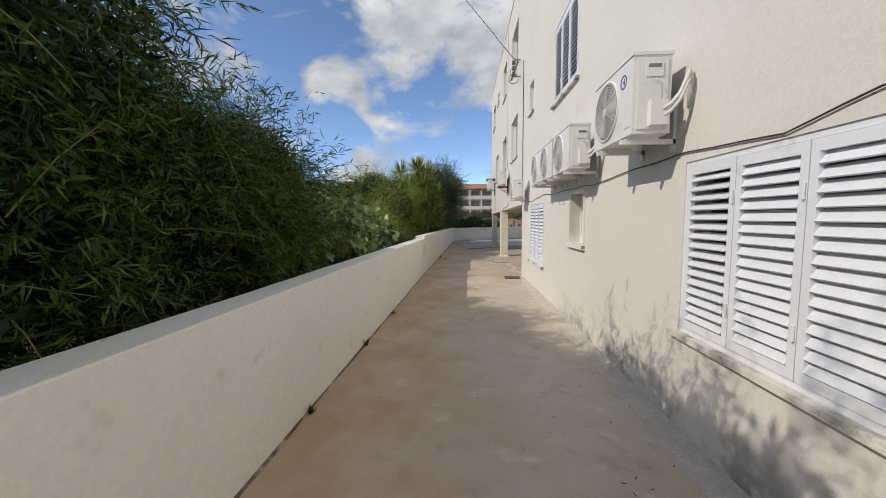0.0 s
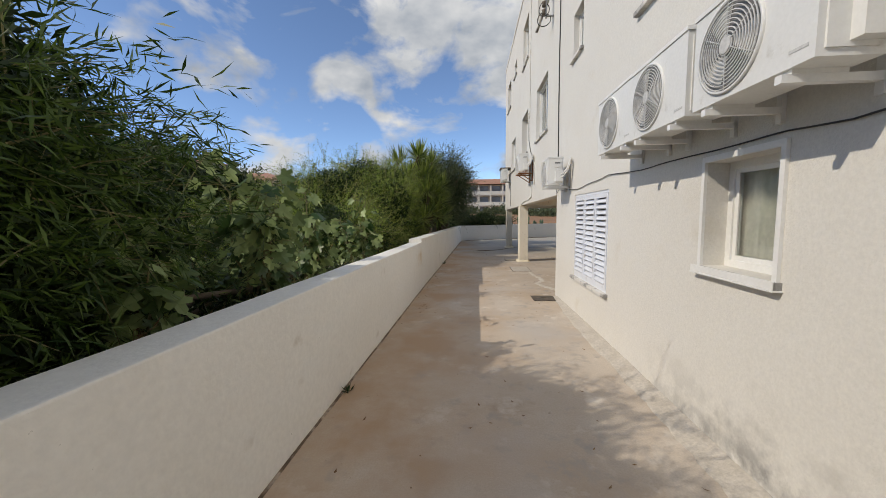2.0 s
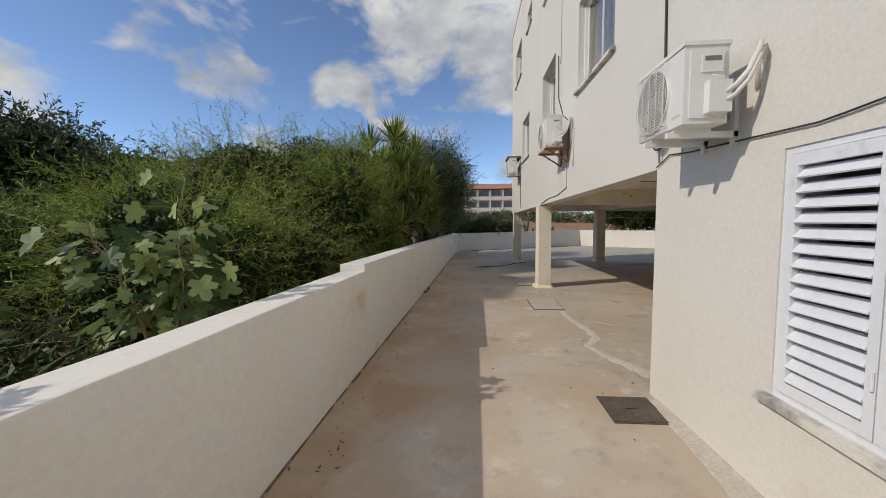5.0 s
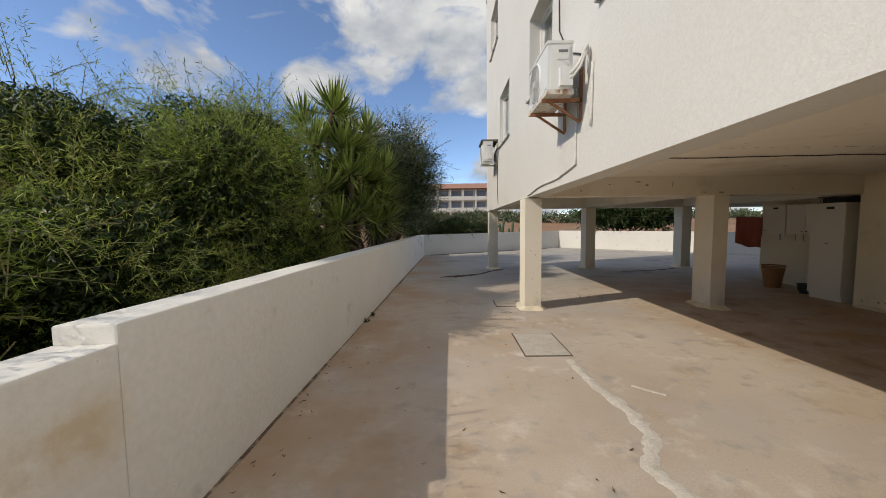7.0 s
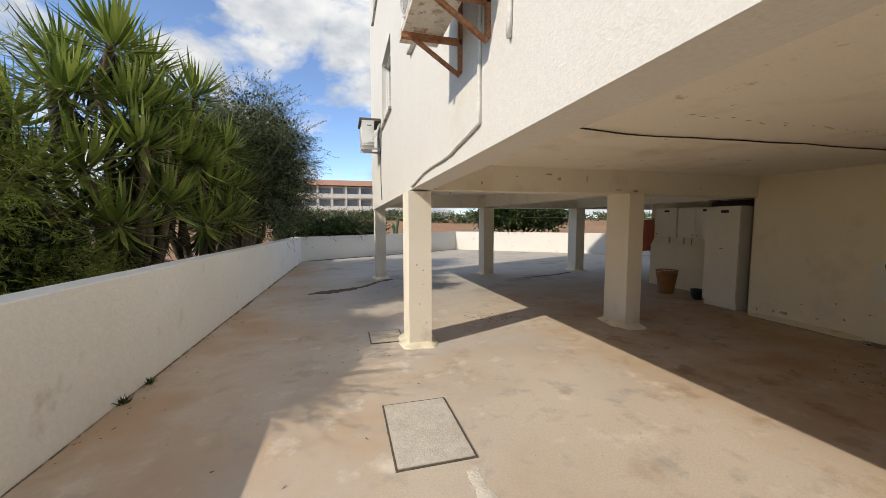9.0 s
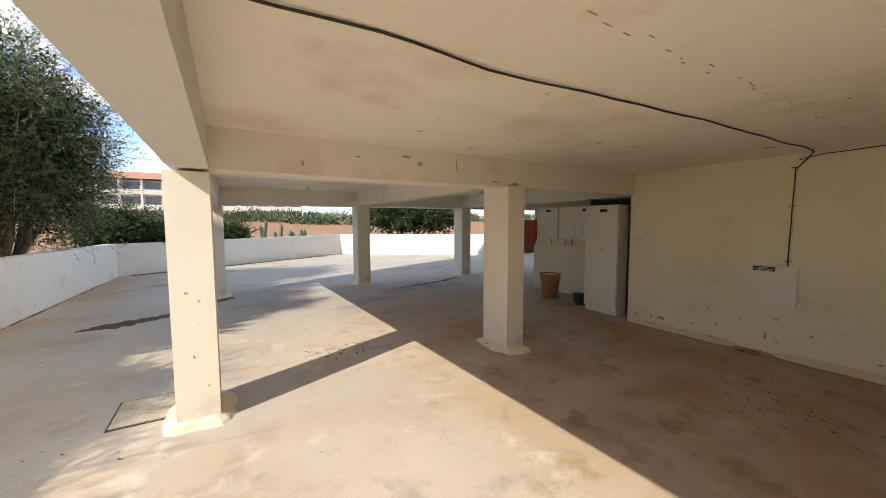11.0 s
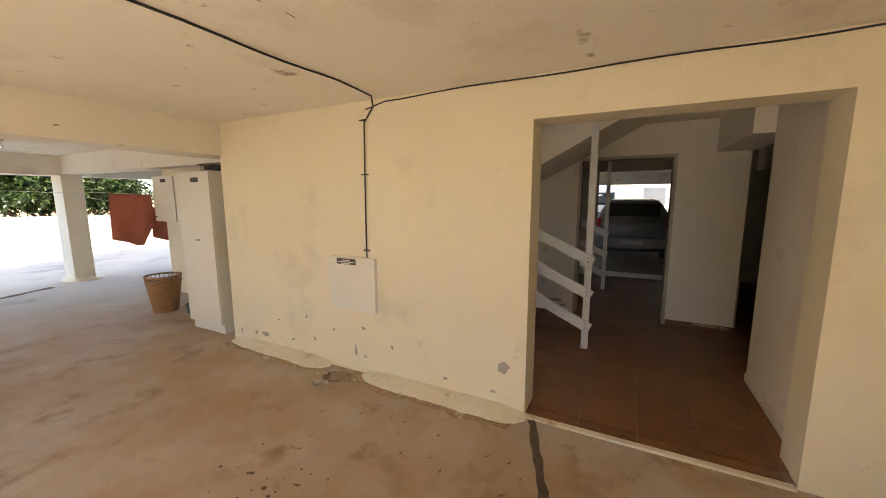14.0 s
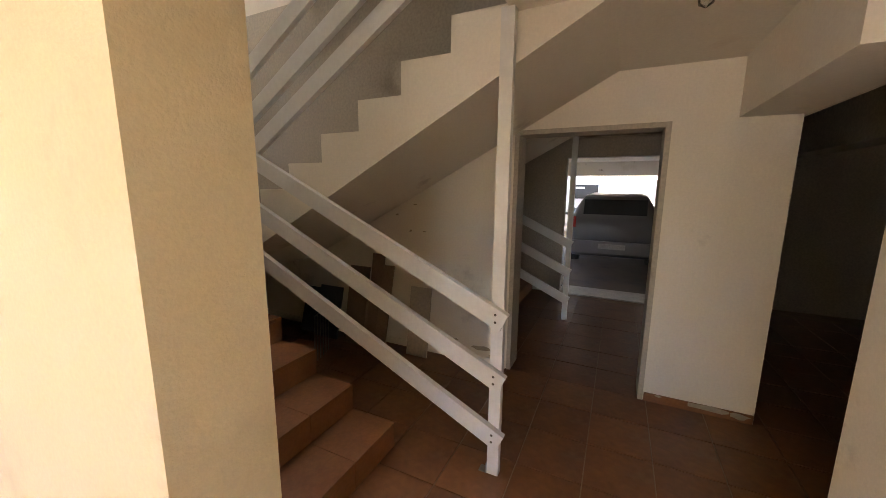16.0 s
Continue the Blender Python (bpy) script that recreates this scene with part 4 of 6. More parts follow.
# ---- things on the facade ----
def shutter_window(hole, leaves, slats, label, tilt=(50, 50, 50, 50)):
    """Louvred aluminium shutters in a frame: leaves with slats, hinges, a sill, dark glass behind."""
    y0, y1, z0, z1 = hole
    ob = thing("shutter_window", label, "window", "louvred shutters", (FX, y0, z0))
    w, h = y1 - y0, z1 - z0
    f = 0.035
    part("frame", boxes((0.01, 0.09, 0, f, 0, h), (0.01, 0.09, w - f, w, 0, h), (0.01, 0.09, f, w - f, 0, f), (0.01, 0.09, f, w - f, h - f, h)), M_SHUTTER, ob, bevel=0.003)
    part("sill", boxes((-0.055, 0.10, -0.06, w + 0.06, -0.045, -0.002)), M_FACADE, ob, "cream cement sill", 0.006)
    part("pane", boxes((0.20, 0.206, 0, w, 0, h)), M_GLASS, ob, "dark window glass")
    lw = (w - 2 * f) / leaves
    for k in range(leaves):
        a, c = f + k * lw + 0.003, f + (k + 1) * lw - 0.003
        s, r, lo, hi = 0.045, 0.06, f + 0.004, h - f - 0.004
        leaf = part("shutter_leaf", boxes((0.0, 0.036, a, a + s, lo, hi), (0.0, 0.036, c - s, c, lo, hi), (0.0, 0.036, a + s, c - s, lo, lo + r), (0.0, 0.036, a + s, c - s, hi - r, hi)), M_SHUTTER, ob, bevel=0.003)
        pitch = (hi - lo - 2 * r) / slats
        m = pose(0, 0, 0, 0, -tilt[k % len(tilt)], 0)
        bm = box(bmesh.new(), -0.036, 0.036, a + s + 0.001, c - s - 0.001, -0.005, 0.005, m)
        me = finish("slat", bm, M_SHUTTER)
        for i in range(slats):
            o = new("slat", me)
            o.parent = leaf
            o.location = (0.018, 0, lo + r + pitch * (i + 0.5))
        for z in (0.22, 0.78):
            bm = bmesh.new()
            tube(bm, [(-0.008, a + 0.01, h * z - 0.04), (-0.008, a + 0.01, h * z + 0.04)], 0.008, 8)
            o = part("hinge", bm, M_SHUTTER, leaf)
    return ob


shutter_window(SH1, 4, 16, "white louvred aluminium shutters, closed, with stained lower slats", (52, 52, 52, 34))
shutter_window(SH2, 3, 15, "white louvred aluminium shutters, closed, on a cement sill", (46, 50, 44))
shutter_window(W_SHUP, 3, 16, "white louvred aluminium shutters on the upper floor", (50, 50, 50))


def plain_window(hole, label, panes=2, deep=0.09, proud=False, curtain=True, blind=False):
    """A framed sliding window with glass panes and a curtain."""
    y0, y1, z0, z1 = hole
    ob = thing("sliding_window", label, "window", "facade windows", (FX, y0, z0))
    w, h, f = y1 - y0, z1 - z0, 0.05
    x0 = -0.012 if proud else deep
    part("frame", boxes((x0, x0 + 0.07, 0, f, 0, h), (x0, x0 + 0.07, w - f, w, 0, h), (x0, x0 + 0.07, f, w - f, 0, f), (x0, x0 + 0.07, f, w - f, h - f, h)), M_FRAME, ob, bevel=0.004)
    pw = (w - 2 * f) / panes
    for k in range(panes):
        a, c, d = f + k * pw, f + (k + 1) * pw, x0 + 0.015 + 0.025 * (k % 2)
        sash = part("sash", boxes((d, d + 0.025, a, a + 0.035, f, h - f), (d, d + 0.025, c - 0.035, c, f, h - f), (d, d + 0.025, a + 0.035, c - 0.035, f, f + 0.035), (d, d + 0.025, a + 0.035, c - 0.035, h - f - 0.035, h - f)), M_FRAME, ob, bevel=0.003)
        part("pane", boxes((d + 0.010, d + 0.015, a + 0.035, c - 0.035, f + 0.035, h - f - 0.035)), M_GLASS, sash)
    part("sill", boxes((-0.05, x0 + 0.02, -0.05, w + 0.05, -0.045, -0.002)), M_FRAME if proud else M_FACADE, ob, bevel=0.006)
    if curtain:
        bm = bmesh.new()
        n = 60
        cols = [[bm.verts.new((x0 + (0.075 if blind else 0.14) + (0.002 if blind else 0.012) * math.sin(i * 1.1), w * i / n, z)) for z in (0.0, h)] for i in range(n + 1)]
        for a, c in zip(cols, cols[1:]):
            bm.faces.new((a[0], c[0], c[1], a[1]))
        part("curtain", bm, M_BLIND if blind else M_CURTAIN, ob, "beige curtain behind the glass", soft=True)
    return ob


bath = plain_window(W_BATH, "white-framed window with a beige blind, closed", 1, deep=0.15, blind=True)
bw, bh = W_BATH[1] - W_BATH[0], W_BATH[3] - W_BATH[2]
part("surround", boxes((-0.022, -0.001, -0.035, -0.001, -0.001, bh + 0.04), (-0.022, -0.001, bw + 0.001, bw + 0.035, -0.001, bh + 0.04), (-0.022, -0.001, -0.001, bw + 0.001, bh + 0.001, bh + 0.04)), M_FRAME, bath, bevel=0.004)
part("sill_strip", boxes((-0.06, 0.01, -0.06, bw + 0.06, -0.055, -0.046), (-0.056, -0.0505, -0.055, bw + 0.055, -0.045, 0.006)), M_FRAME, bath, "white painted sill edge", 0.002)
plain_window(W_SMALL, "small upper window set in the wall", 1)
plain_window(W_BED, "white aluminium sliding window with grey curtains")
plain_window(W_DEEP, "deep-set aluminium window above the garage", deep=0.18)
plain_window(W_FAR, "white aluminium sliding window above the garage")
plain_window(W_TOP1, "top-floor aluminium sliding window")
plain_window(W_TOPS, "small top-floor window", 1)
plain_window(W_TOP2, "top-floor aluminium sliding window")
plain_window(W_TOP3, "top-floor aluminium sliding window")


def ac_unit(label, steel, rust=False, w=0.78, h=0.52, mark=False, grid=False, d=0.25):
    """An outdoor air-conditioner unit at the origin: front at x 0 facing -x, service end at y 0."""
    ob = thing("air_conditioner", label, "air conditioner", "outdoor units on the facade")
    part("casing", boxes((0, d, 0, w, 0.0, h)), M_ACBODY, ob, bevel=0.012)
    part("lid", boxes((-0.008, d + 0.008, -0.008, w + 0.008, h - 0.012, h + 0.012)), M_ACBODY, ob, bevel=0.006)
    fy, fz, r = w * 0.63, h * 0.5, min(h * 0.43, 0.24)
    turn = Matrix.Translation((0, fy, fz)) @ pose(0, 0, 0, 0, -90, 0)
    bm = lathe(bmesh.new(), [(r + 0.012, 0.0), (r + 0.012, 0.012), (r, 0.014), (r - 0.006, 0.002)], 36, turn)
    part("fan_ring", bm, M_ACBODY, ob, soft=True)
    bm = lathe(bmesh.new(), [(0.001, 0.0015), (r, 0.0015)], 36, turn)
    part("fan_recess", bm, M_ACDARK, ob, "dark fan opening")
    for k in range(3):
        bm = bmesh.new()
        a = 2.094 * k + 0.4
        pts = []
        for j in range(7):
            b = a + j * 0.16
            pts.append(((0.05 * math.sin(b), 0.05 * math.cos(b), 0.004), ((r - 0.03) * math.sin(b + 0.35), (r - 0.03) * math.cos(b + 0.35), 0.003 + 0.004 * j / 6)))
        vs = [[bm.verts.new(turn @ Vector(q)) for q in p] for p in pts]
        for p, q in zip(vs, vs[1:]):
            bm.faces.new((p[0], p[1], q[1], q[0]))
        part("fan_blade", bm, M_ACWIRE, ob)
    guard = part("fan_guard", lathe(bmesh.new(), [(0.001, 0.024), (0.04, 0.022), (0.042, 0.012)], 16, turn), M_ACWIRE, ob)
    for k in range(10):
        q = r * (0.16 + 0.84 * (k + 0.5) / 10)
        part("guard_ring", tube(bmesh.new(), [turn @ Vector((q * math.cos(a), q * math.sin(a), 0.016)) for a in (2 * math.pi * j / 32 for j in range(33))], 0.0034, 4, False), M_ACWIRE, guard)
    for k in range(6):
        a = math.pi * k / 3
        part("guard_spoke", tube(bmesh.new(), [turn @ Vector((0.03 * math.cos(a), 0.03 * math.sin(a), 0.018)), turn @ Vector((r * math.cos(a), r * math.sin(a), 0.014))], 0.0028, 4), M_ACWIRE, guard)
    if grid:
        bm = bmesh.new()
        for k in range(24):
            z = 0.03 + (h - 0.06) * k / 23
            box(bm, -0.032, -0.029, 0.17, w - 0.03, z - 0.0015, z + 0.0015)
        for k in range(5):
            q = 0.17 + (w - 0.20) * k / 4
            box(bm, -0.035, -0.0, q - 0.002, q + 0.002, 0.03, 0.034)
            box(bm, -0.035, -0.032, q - 0.002, q + 0.002, 0.03, h - 0.03)
            box(bm, -0.035, -0.0, q - 0.002, q + 0.002, h - 0.034, h - 0.03)
        part("wire_guard", bm, M_FRAME, ob, "square white wire guard")
    part("service_panel", boxes((0.03, d - 0.03, -0.009, 0.001, 0.03, h - 0.04)), M_ACBODY, ob, bevel=0.004)
    grip = part("grip_plate", boxes((0.09, 0.21, -0.016, -0.008, h - 0.17, h - 0.07)), M_ACBODY, ob, bevel=0.003)
    part("grip_recess", boxes((0.105, 0.195, -0.0185, -0.0155, h - 0.105, h - 0.08)), M_ACDARK, grip)
    part("valve_cover", boxes((0.11, 0.235, -0.062, -0.008, 0.05, 0.23)), M_ACBODY, ob, bevel=0.012)
    bm = bmesh.new()
    tube(bm, [(0.15, -0.02, h - 0.19), (0.16, -0.05, h - 0.21), (0.19, -0.05, h - 0.23), (0.2, -0.02, 0.21)], 0.006, 6)
    part("power_lead", bm, M_ACWIRE, ob, soft=True)
    for k, z in enumerate((0.11, 0.16)):
        bm = bmesh.new()
        tube(bm, [(0.20, -0.05, z), (0.24, -0.075, z + 0.03), (0.29, -0.10, z + 0.10), (0.33, -0.12, z + 0.22), (0.36, -0.105 + 0.03 * k, z + 0.27), (0.395, -0.06 + 0.03 * k, z + 0.18), (0.40, -0.05 + 0.03 * k, z + 0.02)], 0.015 if k else 0.012, 10)
        part("pipe", bm, M_FOAM, ob, "white foam-wrapped pipe", soft=True)
    part("coil", boxes((d - 0.004, d + 0.004, 0.05, w - 0.05, 0.04, h - 0.05)), M_ACDARK, ob, "dark cooling coil")
    for y in (0.14, w - 0.14):
        part("foot", boxes((0.015, d - 0.015, y - 0.022, y + 0.022, -0.02, 0.0)), M_ACBODY, ob)
        br = part("bracket", boxes((-0.02, 0.40, y - 0.018, y + 0.018, -0.055, -0.02), (0.375, 0.40, y - 0.018, y + 0.018, -0.24 if rust else -0.11, 0.30)), steel, ob, "rusty steel bracket" if rust else "white steel bracket", 0.003)
        if rust:
            part("strut", box(bmesh.new(), -0.22, 0.22, y - 0.012, y + 0.012, -0.012, 0.012, pose(0.20, 0, -0.14, 0, 33, 0)), steel, br)
    if rust:
        part("base_pan", boxes((-0.012, d + 0.012, -0.012, w + 0.012, -0.018, 0.03)), M_RUSTPAN, ob, "white pan with rust stains", 0.004)
    if mark:
        bm = lathe(bmesh.new(), [(0.043, 0.0), (0.043, 0.003), (0.055, 0.003), (0.055, 0.0)], 24, Matrix.Translation((0.0, 0.16, h - 0.15)) @ pose(0, 0, 0, 0, -90, 0))
        badge = part("badge", bm, M_EMBLEM, ob, "round dark violet emblem")
        part("emblem_bar", boxes((-0.003, 0.0, 0.142, 0.151, h - 0.175, h - 0.125), (-0.003, 0.0, 0.151, 0.176, h - 0.155, h - 0.145)), M_EMBLEM, badge)
    part("name_strip", boxes((-0.002, 0.001, 0.03, 0.12, 0.055, 0.068)), M_ACWIRE, ob)
    return ob


PLAIN_AC = "white outdoor air-conditioner unit on white wall brackets"
AX = FX - 0.40
first = ac_unit("white outdoor air-conditioner with a round dark emblem", M_FRAME, mark=True, h=0.58, d=0.28)
first.matrix_basis = pose(AX, 2.87, 2.31)
unit = ac_unit(PLAIN_AC, M_FRAME)
unit.matrix_basis = pose(AX, 4.51, 2.275)
copy_thing(unit, pose(AX, 5.37, 2.28))
copy_thing(unit, pose(AX, 6.15, 2.285))
small = ac_unit("small weathered outdoor air-conditioner near the corner", M_ACBODY, w=0.57, h=0.46, grid=True)
small.matrix_basis = pose(AX, 9.42, 2.19)
rusty = ac_unit("outdoor air-conditioner on a rusty bracket above the garage", M_RUST, True, h=0.49)
rusty.matrix_basis = pose(AX, 13.36, 2.87)
far_ac = ac_unit("outdoor air-conditioner on the far end of the facade", M_ACBODY, h=0.50)
far_ac.matrix_basis = pose(AX, 19.45, 3.2)
cap = thing("rain_hood", "dark metal hood on the far air-conditioner", "hood", at=(AX - 0.05, 19.45, 3.712))
part("sheet", boxes((0, 0.44, 0, 0.8, 0.0, 0.05)), M_IRON, cap, bevel=0.006)


def cable(name, label, pts, r, material=None, sag=0.0):
    """A cable through points, wavering a little, as a mesh tube."""
    out = []
    for a, c in zip(pts, pts[1:]):
        a, c = Vector(a), Vector(c)
        k = max(2, int((c - a).length / 0.12))
        for i in range(k):
            f = i / k
            p = a.lerp(c, f)
            p.z -= sag * math.sin(math.pi * f)
            out.append(p + Vector((0, 0.012 * noise.noise(p * 3.1), 0.012 * noise.noise(p * 2.3 + Vector((5, 0, 0))))))
    out.append(Vector(pts[-1]))
    bm = tube(bmesh.new(), out, r, 6)
    return tagged(new(name, smooth(finish(name, bm, material or M_BLACK))), label, "cable")


W = FX - 0.013
cable("cable", "black cable clipped along the facade", [(W, -1.0, 2.30), (W, 1.57, 2.19), (W, 2.0, 2.11), (W, 2.9, 2.16), (W, 3.9, 2.14), (W, 4.75, 2.09), (W, 5.1, 2.12), (W, 6.8, 2.12), (W, 7.7, 2.16), (W, 9.0, 2.08), (W, 10.0, 2.12), (W, 10.3, 2.16), (W, 10.51, 2.085)], 0.0052)
cable("cable", "black cable running down the facade", [(W, 10.45, 6.0), (W, 10.46, 4.6), (W, 10.44, 3.4), (W, 10.4, 2.62)], 0.010)
cable("cable", "grey conduit running down the facade", [(W, 14.12, 8.6), (W, 14.12, 5.4), (W, 14.14, 4.5)], 0.012, M_FOAM)
cable("cable", "black cables between window and air-conditioner", [(W, 14.3, 4.7), (W, 14.25, 3.9), (W, 13.9, 3.5), (W, 13.5, 3.3)], 0.008)
cable("cable", "white pipe along the foot of the facade", [(W, 13.62, 3.0), (W, 13.62, 2.2), (W, 14.2, 2.12), (W, 15.2, 2.10), (W, 15.9, 2.02)], 0.013, M_FOAM)
cable("cable", "white drain pipe below the rusty bracket", [(W, 13.2, 3.1), (W, 13.22, 2.5)], 0.014, M_FOAM)
cable("cable", "thin black cable on the far facade", [(W, 19.5, 3.1), (W, 19.55, 2.5), (W, 19.4, 2.05)], 0.008)
cable("cable", "overhead wire to the facade insulators", [(FX - 0.16, 11.1, 6.27), (-0.5, 12.5, 9.5), (-4.0, 16.0, 14.0)], 0.010)

ins = thing("insulator_bracket", "steel bracket with round white insulators on the facade", "insulator", at=(FX, 11.1, 6.05))
part("bracket", boxes((-0.16, 0.0, -0.015, 0.015, -0.25, -0.22), (-0.16, 0.0, -0.015, 0.015, 0.22, 0.25), (-0.175, -0.145, -0.015, 0.015, -0.28, 0.28)), M_GREYMETAL, ins)
for z in (-0.16, 0.0, 0.16):
    bm = lathe(bmesh.new(), [(0.01, -0.05), (0.045, -0.045), (0.03, 0.0), (0.045, 0.045), (0.01, 0.05)], 14, Matrix.Translation((-0.21, 0, z)))
    part("insulator", bm, M_IRON, ins, soft=True)
for k in range(2):
    bm = bmesh.new()
    tube(bm, [(-0.2 + 0.10 * math.sin(a) * (1 + 0.3 * k), 0.05 * math.cos(a * 1.3), -0.1 - 0.2 * k + 0.15 * math.cos(a)) for a in [0.35 * j for j in range(19)]], 0.009, 6)
    part("cable_loop", bm, M_BLACK, ins, soft=True)

coil = thing("cable_coil", "dark coil of spare cable hung on the facade corner", "cable coil", at=(W - 0.01, 10.41, 2.31))
for k in range(3):
    part("loop", tube(bmesh.new(), [(-0.012 - 0.008 * k, (0.075 + 0.012 * k) * math.cos(a), (0.05 + 0.01 * k) * math.sin(a) - 0.01 * k) for a in (0.393 * j for j in range(17))], 0.008, 6, False), M_BLACK, coil, soft=True)
part("tail", tube(bmesh.new(), [(-0.012, 0.0, -0.05), (-0.01, 0.02, -0.13), (0.0, 0.03, -0.2)], 0.008, 6), M_GREYMETAL, coil, "grey pipe stub", soft=True)

# ---- yard floor details ----
def slab_cover(label, x0, x1, y0, y1, material, turn=0, lip=True):
    cx, cy = (x0 + x1) / 2, (y0 + y1) / 2
    w, d = (x1 - x0) / 2, (y1 - y0) / 2
    ob = thing("manhole_cover", label, "manhole cover", "covers in the yard", (cx, cy, 0), turn)
    part("lid", boxes((-w + 0.016, w - 0.016, -d + 0.016, d - 0.016, 0.001, 0.012)), material, ob, bevel=0.004)
    part("rim", boxes((-w, w, -d, -d + 0.014, 0.0, 0.007), (-w, w, d - 0.014, d, 0.0, 0.009), (-w, -w + 0.014, -d + 0.014, d - 0.014, 0.0, 0.009), (w - 0.014, w, -d + 0.014, d - 0.014, 0.0, 0.009)), M_IRON, ob)
    if material is M_IRON:
        bm = bmesh.new()
        tube(bm, [(-0.05, 0, 0.012), (-0.04, 0, 0.020), (0.04, 0, 0.020), (0.05, 0, 0.012)], 0.005, 6)
        part("lift_handle", bm, M_IRON, ob)
    return ob


slab_cover("pale cement manhole cover flush with the yard", 1.13, 1.69, 13.71, 14.57, M_COVER)
slab_cover("dark iron manhole cover by the building corner", 1.14, 1.58, 9.98, 10.42, M_IRON)
slab_cover("brown cement manhole cover beside the column", 1.15, 1.60, 16.2, 16.72, M_MORTAR)

def smear(name, label, pts, widths, material, height=0.006, seed=3, rag=0.35):
    """A low ragged ridge of hardened cement along points on the floor."""
    rng = random.Random(seed)
    path = []
    for (a, wa), (c, wc) in zip(zip(pts, widths), zip(pts[1:], widths[1:])):
        for i in range(8):
            f = i / 8
            path.append((Vector((*a, 0)).lerp(Vector((*c, 0)), f), wa + (wc - wa) * f))
    bm = bmesh.new()
    prev = None
    for i, (p, w) in enumerate(path):
        q = path[min(i + 1, len(path) - 1)][0] - path[max(i - 1, 0)][0]
        s = Vector((-q.y, q.x, 0)).normalized()
        a, c = w * rng.uniform(1 - rag, 1 + rag), w * rng.uniform(1 - rag, 1 + rag)
        ring = [bm.verts.new(v) for v in (p - s * a, p - s * a * 0.5 + Vector((0, 0, height * rng.uniform(0.6, 1))), p + s * c * 0.5 + Vector((0, 0, height * rng.uniform(0.6, 1))), p + s * c)]
        for v in ring:
            v.co.z += 0.0015
        if prev:
            for k in range(3):
                bm.faces.new((prev[k], ring[k], ring[k + 1], prev[k + 1]))
        prev = ring
    bmesh.ops.recalc_face_normals(bm, faces=bm.faces)
    return tagged(new(name, smooth(finish(name, bm, material))), label, kind="structure")


smear("cement_streak", "pale cement patching streak across the yard", [(1.61, 13.6), (1.63, 13.0), (1.72, 12.5), (1.70, 12.1), (1.50, 11.8), (1.60, 11.5), (1.78, 11.1), (2.0, 10.75), (2.05, 10.55)], [0.05, 0.05, 0.06, 0.06, 0.05, 0.07, 0.09, 0.12, 0.14], M_CEMENT)
smear("cement_streak_short", "short pale cement patch", [(1.98, 12.95), (2.22, 12.72)], [0.03, 0.02], M_CEMENT)
def wedge(name, label, x, y0, y1, w0, w1, h, seed, material=None):
    """A smooth sloped mortar fillet between a wall face at x and the floor, with an uneven foot."""
    rng = random.Random(seed)
    bm = bmesh.new()
    n = int(abs(y1 - y0) / 0.05)
    prev = None
    drift = 0.0
    for i in range(n + 1):
        f = i / n
        y = y0 + (y1 - y0) * f
        drift = 0.8 * drift + rng.uniform(-0.012, 0.012)
        ends = min(1.0, 6 * f, 6 * (1 - f)) ** 0.5
        w = ((w0 + (w1 - w0) * f) + drift) * (0.25 + 0.75 * ends)
        hh = h * (0.3 + 0.7 * ends) * rng.uniform(0.93, 1.05)
        ring = [bm.verts.new(p) for p in ((x - 0.001, y, hh), (x - w * 0.35, y, hh * 0.72), (x - w * 0.78, y, hh * 0.30), (x - w, y, 0.010), (x - w - 0.006 - rng.uniform(0, 0.012), y, 0.0005))]
        if prev:
            for k in range(4):
                bm.faces.new((prev[k], ring[k], ring[k + 1], prev[k + 1]))
        prev = ring
    bmesh.ops.recalc_face_normals(bm, faces=bm.faces)
    return tagged(new(name, smooth(finish(name, bm, material or M_FILLET))), label, kind="structure")


wedge("wall_foot_mortar", "smooth cream mortar fillet along the garage wall", 7.53, 16.02, 14.58, 0.11, 0.16, 0.055, 5)
wedge("wall_foot_mortar", "smooth cream mortar fillet along the garage wall", 7.53, 14.20, 12.74, 0.14, 0.17, 0.055, 15)
smear("mortar_edge_dirt", "crumbling brown edge of the mortar fillet", [(7.38, 16.0), (7.34, 14.6)], [0.025, 0.035], M_CRUMB, 0.008, 25, 0.8)
smear("mortar_edge_dirt", "crumbling brown edge of the mortar fillet", [(7.37, 14.2), (7.34, 13.3), (7.36, 12.75)], [0.03, 0.035, 0.03], M_CRUMB, 0.008, 26, 0.8)
smear("wet_dirt_streak", "dark damp dirt streak beside the column foot", [(0.05, 19.8), (0.45, 19.95), (0.9, 20.15), (1.3, 20.45), (1.65, 21.0), (2.15, 21.45)], [0.04, 0.20, 0.15, 0.06, 0.06, 0.12], M_LITTER, 0.004, 28)
smear("dirt_line", "dark dirt line across the yard floor", [(5.4, 20.55), (6.0, 20.69), (6.9, 20.9), (7.65, 21.25)], [0.02, 0.05, 0.06, 0.09], M_LITTER, 0.003, 29)
wedge("facade_foot_mortar", "uneven cement fillet along the facade", FX, -6.0, 10.38, 0.17, 0.19, 0.055, 6, M_COVER)
smear("west_foot_dirt", "dark dirt line along the foot of the garden wall", [(-1.43, 0.0), (-1.35, 4.0), (-1.265, 8.0), (-1.205, 11.12), (-1.105, 14.5), (-0.98, 19.0), (-0.785, 26.0)], [0.014, 0.02, 0.012, 0.02, 0.014, 0.025, 0.025], M_DIRT, 0.008, 7, 0.7)
